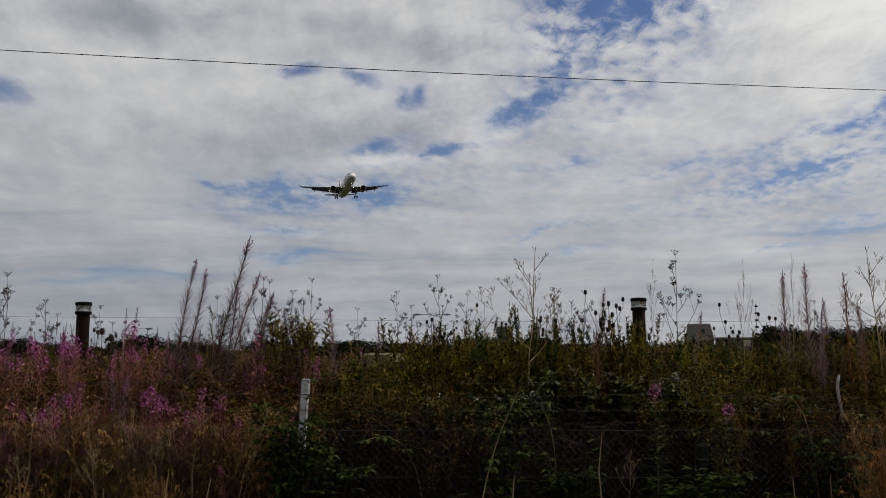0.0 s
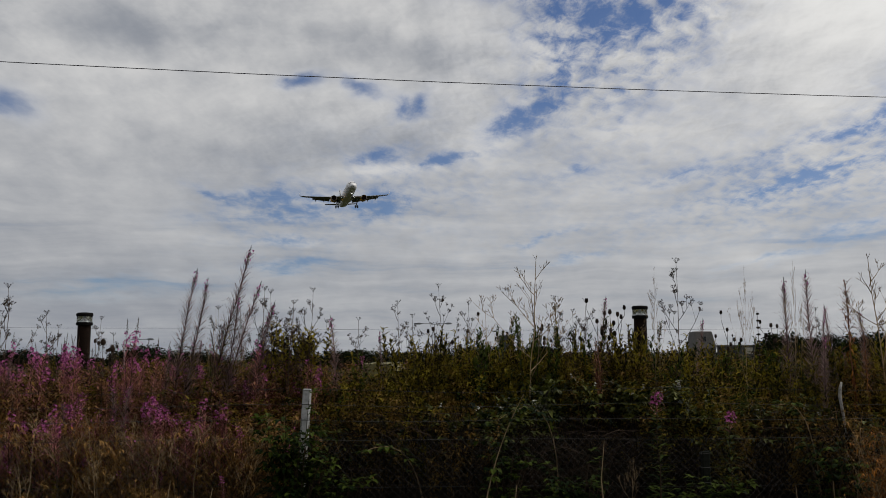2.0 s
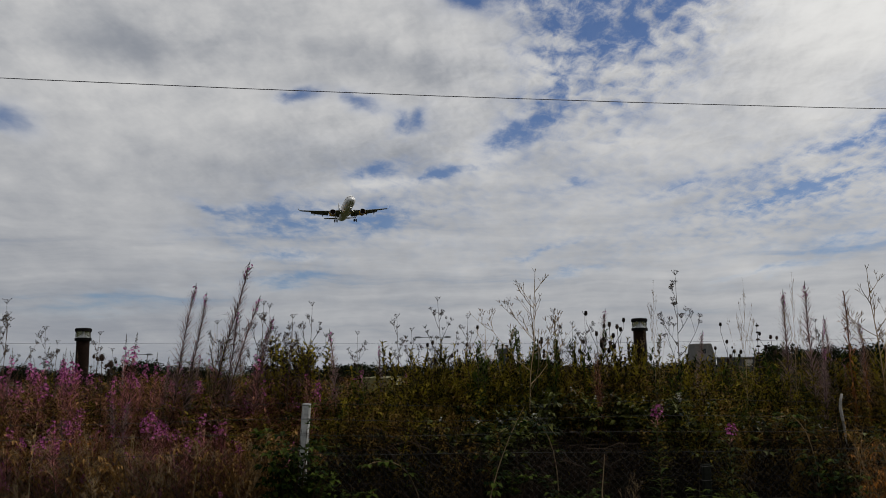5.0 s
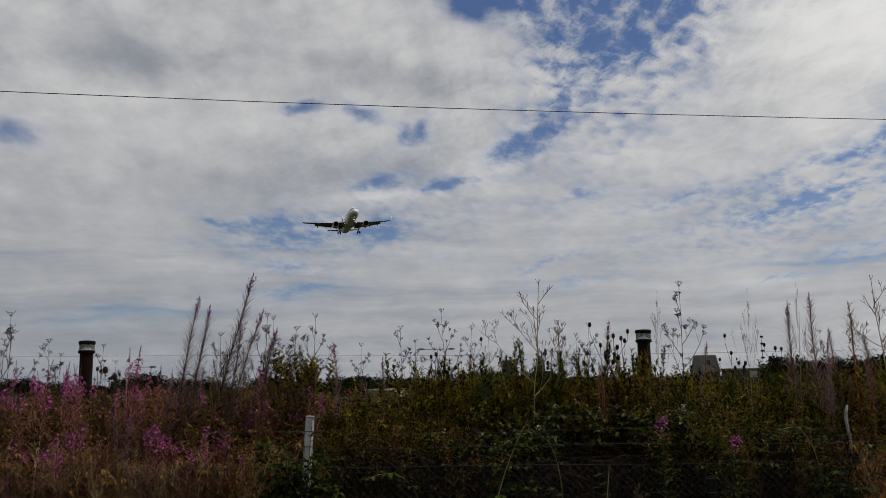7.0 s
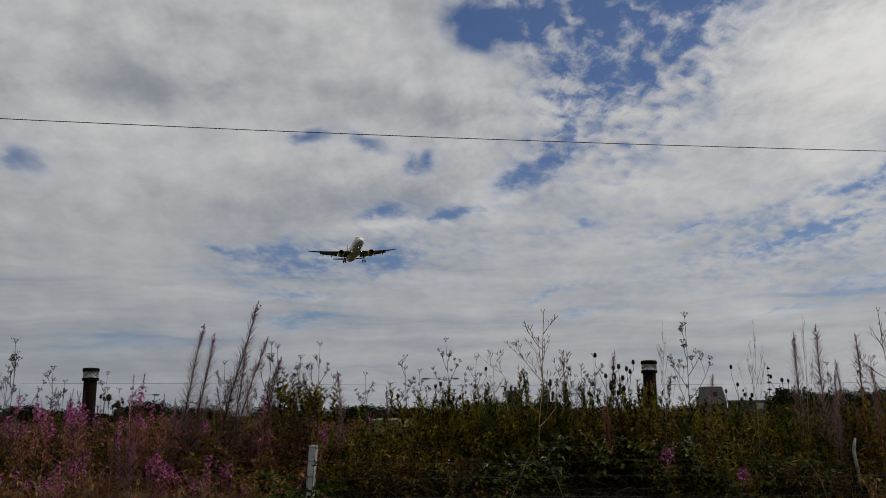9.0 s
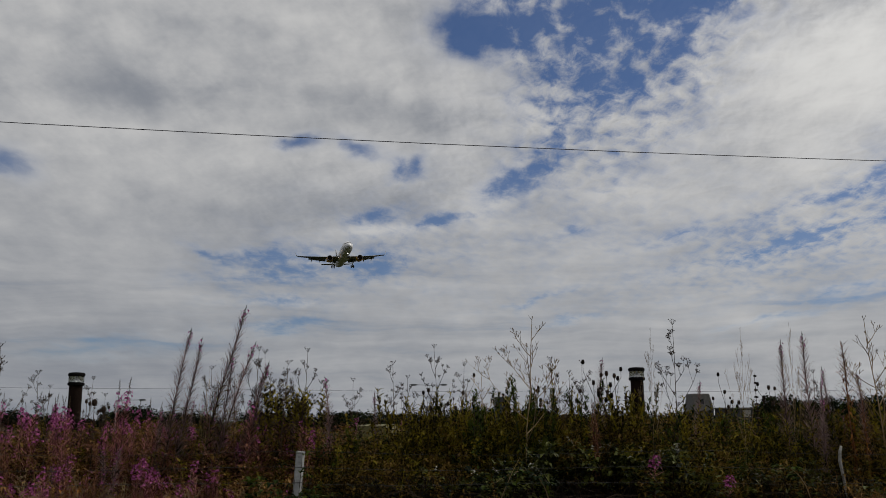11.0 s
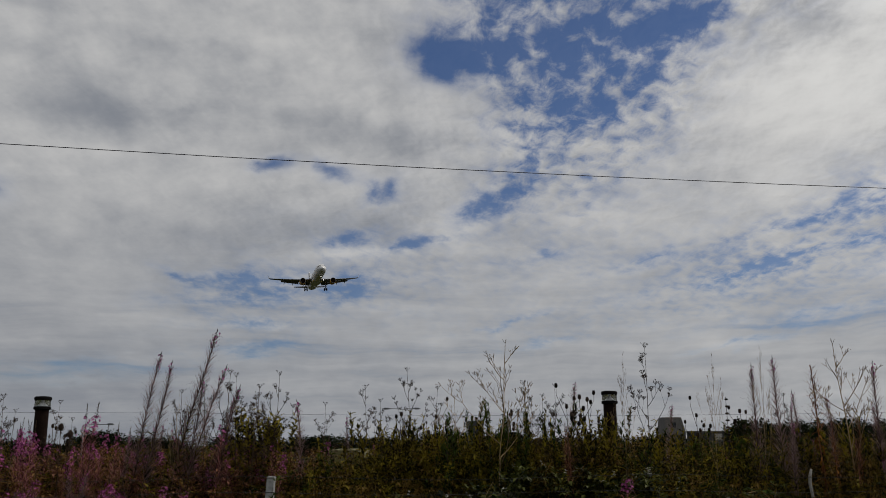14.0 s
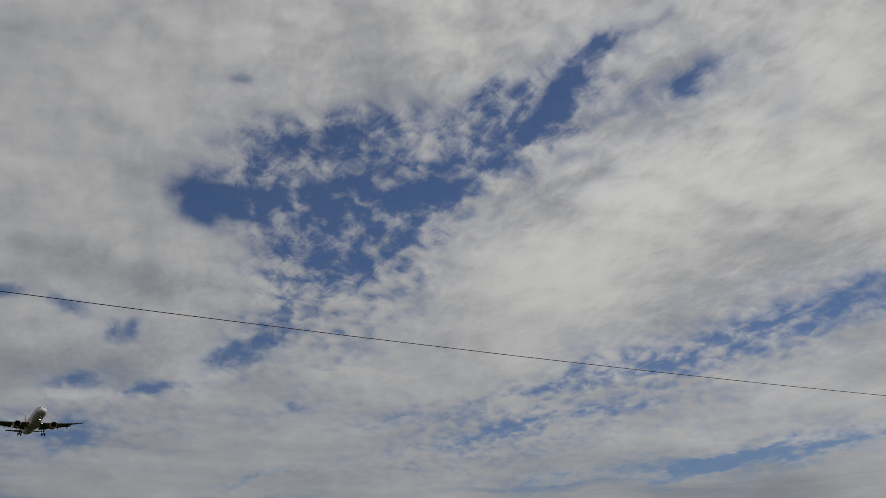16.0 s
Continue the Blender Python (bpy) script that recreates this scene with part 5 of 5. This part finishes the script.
# small-leaved weeds that scramble over the brambles
for k in range(64):
    x = rnd.uniform(-1.1, 6.0)
    y = rnd.uniform(8.75, 9.6)
    top = rnd.uniform(1.15, 1.35) + 0.3 * step(8.75, 9.5, y)
    if (0.2 < x < 2.6 and y < 9.5) or (3.5 < x < 4.4 and y < 9.25):
        continue
    grown(FILL[rnd.choice((1, 5, 3, 5, 5))], Matrix.Translation((x, y, lie(x, y) - 0.03)) @ Matrix.Rotation(turn(), 4, "Z") @ Matrix.Diagonal((0.8, 0.6, (top - lie(x, y)) / 1.27, 1)))
# dead canes under the brambles, packed and coloured dark for the hollow's shade
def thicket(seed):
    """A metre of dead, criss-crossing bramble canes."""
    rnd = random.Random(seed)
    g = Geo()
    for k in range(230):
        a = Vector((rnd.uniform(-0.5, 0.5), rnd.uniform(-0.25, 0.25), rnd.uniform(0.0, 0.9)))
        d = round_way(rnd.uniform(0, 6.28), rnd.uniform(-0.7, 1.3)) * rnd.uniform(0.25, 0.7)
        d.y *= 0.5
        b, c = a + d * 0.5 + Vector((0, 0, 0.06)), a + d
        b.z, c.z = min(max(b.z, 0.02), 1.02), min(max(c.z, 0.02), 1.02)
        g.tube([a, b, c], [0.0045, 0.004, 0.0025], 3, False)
    return tagged(part("bramble_thicket", g, CANE), "tangle of dead bramble canes behind the fence, coloured dark for shade", "thicket", "dead thickets", "stuff")


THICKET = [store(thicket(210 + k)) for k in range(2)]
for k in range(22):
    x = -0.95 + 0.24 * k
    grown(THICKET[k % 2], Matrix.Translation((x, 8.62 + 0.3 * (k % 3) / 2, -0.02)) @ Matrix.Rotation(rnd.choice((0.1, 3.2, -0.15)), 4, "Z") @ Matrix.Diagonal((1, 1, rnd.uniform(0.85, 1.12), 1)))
for x, y, top in ((3.95, 8.55, 0.98), (3.6, 8.6, 1.08), (4.25, 8.6, 1.0)):
    grown(FILL[5], Matrix.Translation((x, y, lie(x, y) - 0.03)) @ Matrix.Diagonal((0.7, 0.4, top / 1.27, 1)))
# shoots that push through to the near side
for k, (x, y, s) in enumerate(((-1.36, 7.92, 1.95), (-1.4, 7.88, 1.9), (-1.3, 7.9, 1.7), (-1.38, 7.9, 1.75), (-1.28, 7.92, 1.35), (-1.36, 7.85, 0.9), (-1.25, 8.0, 1.55), (-0.95, 8.05, 1.1), (-1.3, 7.95, 0.9), (1.2, 8.0, 1.1), (1.0, 8.02, 0.8), (2.05, 7.9, 0.75), (2.3, 7.85, 0.7), (2.45, 7.95, 1.0), (3.75, 8.0, 1.25), (0.35, 7.9, 0.6), (3.2, 8.0, 0.6), (0.55, 8.05, 1.6), (1.15, 8.0, 1.2), (2.2, 8.05, 0.8), (3.5, 8.1, 1.5))):
    grown(SHOOT[k % 3], Matrix.Translation((x, y, -0.02)) @ Matrix.Rotation(rnd.uniform(-0.4, 0.4), 4, "Z") @ Matrix.Diagonal((0.9, 0.9, s, 1)))

# in front of the fence
for x, y, s in ((3.85, 7.8, 1.1), (4.05, 7.75, 1.2), (4.3, 7.7, 1.25), (4.5, 7.9, 1.3), (3.75, 7.6, 0.7), (3.95, 7.7, 0.95)):
    grown(CLUMP[1], Matrix.Translation((x, y, -0.02)) @ Matrix.Rotation(turn(), 4, "Z") @ Matrix.Diagonal((0.8, 0.8, s, 1)))
for k in range(46):
    x = rnd.uniform(-5.4, -1.6) if k < 36 else rnd.uniform(3.7, 5.2)
    y = rnd.uniform(8.4, 8.85) if k % 8 else rnd.uniform(7.5, 7.9)
    s = rnd.uniform(0.85, 1.3) if k % 8 else rnd.uniform(0.4, 0.65)
    grown(CLUMP[rnd.choice((0, 0, 1, 2))], Matrix.Translation((x, y, -0.02)) @ Matrix.Rotation(turn(), 4, "Z") @ Matrix.Diagonal((s, s, s, 1)))
for x, y, top in ((1.90, 7.9, 1.40), (2.53, 7.9, 1.22), (0.42, 7.9, 0.45), (-1.95, 8.0, 0.66), (-2.5, 7.9, 0.42), (4.75, 7.9, 0.6)):
    put((FRESH[int(x * 10) % 2] if top > 1 else FLOWER[int(top * 100) % 4]), x, y, top, 2.0, turn(), wide=1.5)
g0 = thing("dry_grass_stalk", "single pale dry grass stalk", "grass stalk", "grass stalks", m=pose(-2.36, 7.6, 0))
g = Geo()
g.tube([(0, 0, 0), (0.01, 0, 0.2), (-0.01, 0.01, 0.4), (0.02, 0, 0.62)], [0.006, 0.0055, 0.005, 0.002], 5)
part("stalk", g, STRAW, g0)
for x, y, h in ((1.36, 7.7, 1.5), (3.0, 7.6, 0.9), (3.3, 7.6, 0.95), (2.75, 7.6, 0.7), (-2.0, 7.6, 0.9), (-2.1, 7.5, 0.6), (3.15, 7.5, 0.6), (-2.9, 7.6, 0.75), (0.6, 7.7, 0.9), (2.9, 7.5, 0.65)):
    grown(g0, Matrix.Translation((x, y, 0)) @ Matrix.Rotation(x * 9, 4, "Z") @ Matrix.Diagonal((1.2, 1.2, h, 1)))
for x, y, s in ((-2.56, 7.75, 0.72), (-2.42, 7.8, 0.6), (-2.7, 7.8, 0.6)):
    grown(CLUMP[0], Matrix.Translation((x, y, -0.02)) @ Matrix.Rotation(turn(), 4, "Z") @ Matrix.Diagonal((0.5, 0.5, s, 1)))
for k in range(7):
    put(BARE[k % 4], rnd.uniform(-4.9, -1.7), rnd.uniform(8.3, 8.5), rnd.uniform(0.75, 1.2), 1.98, turn(), (rnd.uniform(-8, 8), rnd.uniform(-10, 10)), 1.6)
for k, (x, top) in enumerate(((-4.75, 1.25), (-4.3, 1.1), (-3.95, 1.2), (-3.5, 1.05), (-3.2, 1.15), (-2.8, 1.0), (-2.35, 1.2), (-1.9, 1.15))):
    put(BARE[k % 4], x, 8.32, top, 1.98, turn(), (rnd.uniform(-6, 6), rnd.uniform(-9, 9)), 1.9)
# dead branching stalks on the near side
for k, (x, y, top, w) in enumerate(((-1.86, 7.8, 1.0, 0.9), (-4.2, 7.8, 0.85, 1.2), (-3.7, 7.9, 0.75, 1.2), (-3.0, 7.8, 0.85, 1.0), (1.62, 7.9, 0.78, 0.8), (-2.6, 8.0, 1.0, 0.8), (3.6, 7.9, 1.1, 0.6))):
    put(BARE[k % 4], x, y, top, 1.98, turn(), (rnd.uniform(-8, 8), rnd.uniform(-10, 10)), w)


def cane(pts, seed):
    """One long arching bramble cane with scattered leaves."""
    rnd = random.Random(seed)
    t = thing("bramble_cane", "long arching pale bramble cane with scattered leaves", "bramble cane", "bramble canes", m=Matrix.Translation(pts[0]))
    base = Vector(pts[0])
    a, b, c = (Vector(p) - base for p in pts)
    line = [a * (1 - u) ** 2 + b * 2 * u * (1 - u) + c * u * u for u in [k / 9 for k in range(10)]]
    g, leaves = Geo(), Geo()
    g.tube(line, [0.0075 - 0.0006 * k for k in range(10)], 5)
    part("stem", g, STRAW, t)
    for k in range(16):
        p = along(line, 0.25 + 0.75 * k / 16)
        d = round_way(rnd.uniform(0, 6.28), rnd.uniform(-0.4, 0.4))
        e = d.cross(Vector((0, 0, 1)))
        size = rnd.uniform(0.06, 0.1)
        for w in (0, 1.0, -1.0):
            dd = d * math.cos(w) + e * math.sin(w)
            leaves.leaf(p + d * 0.03 + dd * 0.01, dd, size, size * 0.6, 0.3, 0.15)
    part("foliage", leaves, GREEN, t)


cane(((0.30, 7.85, 0.0), (0.38, 7.9, 0.75), (0.72, 8.0, 1.32)), 1)
cane(((3.62, 8.6, 0.0), (3.5, 8.3, 1.35), (3.05, 8.1, 1.2)), 2)
cane(((-0.2, 8.6, 0.2), (-0.3, 8.4, 1.0), (-0.75, 8.05, 0.8)), 3)
cane(((1.1, 8.7, 0.2), (1.1, 8.3, 1.5), (0.5, 8.0, 1.1)), 4)
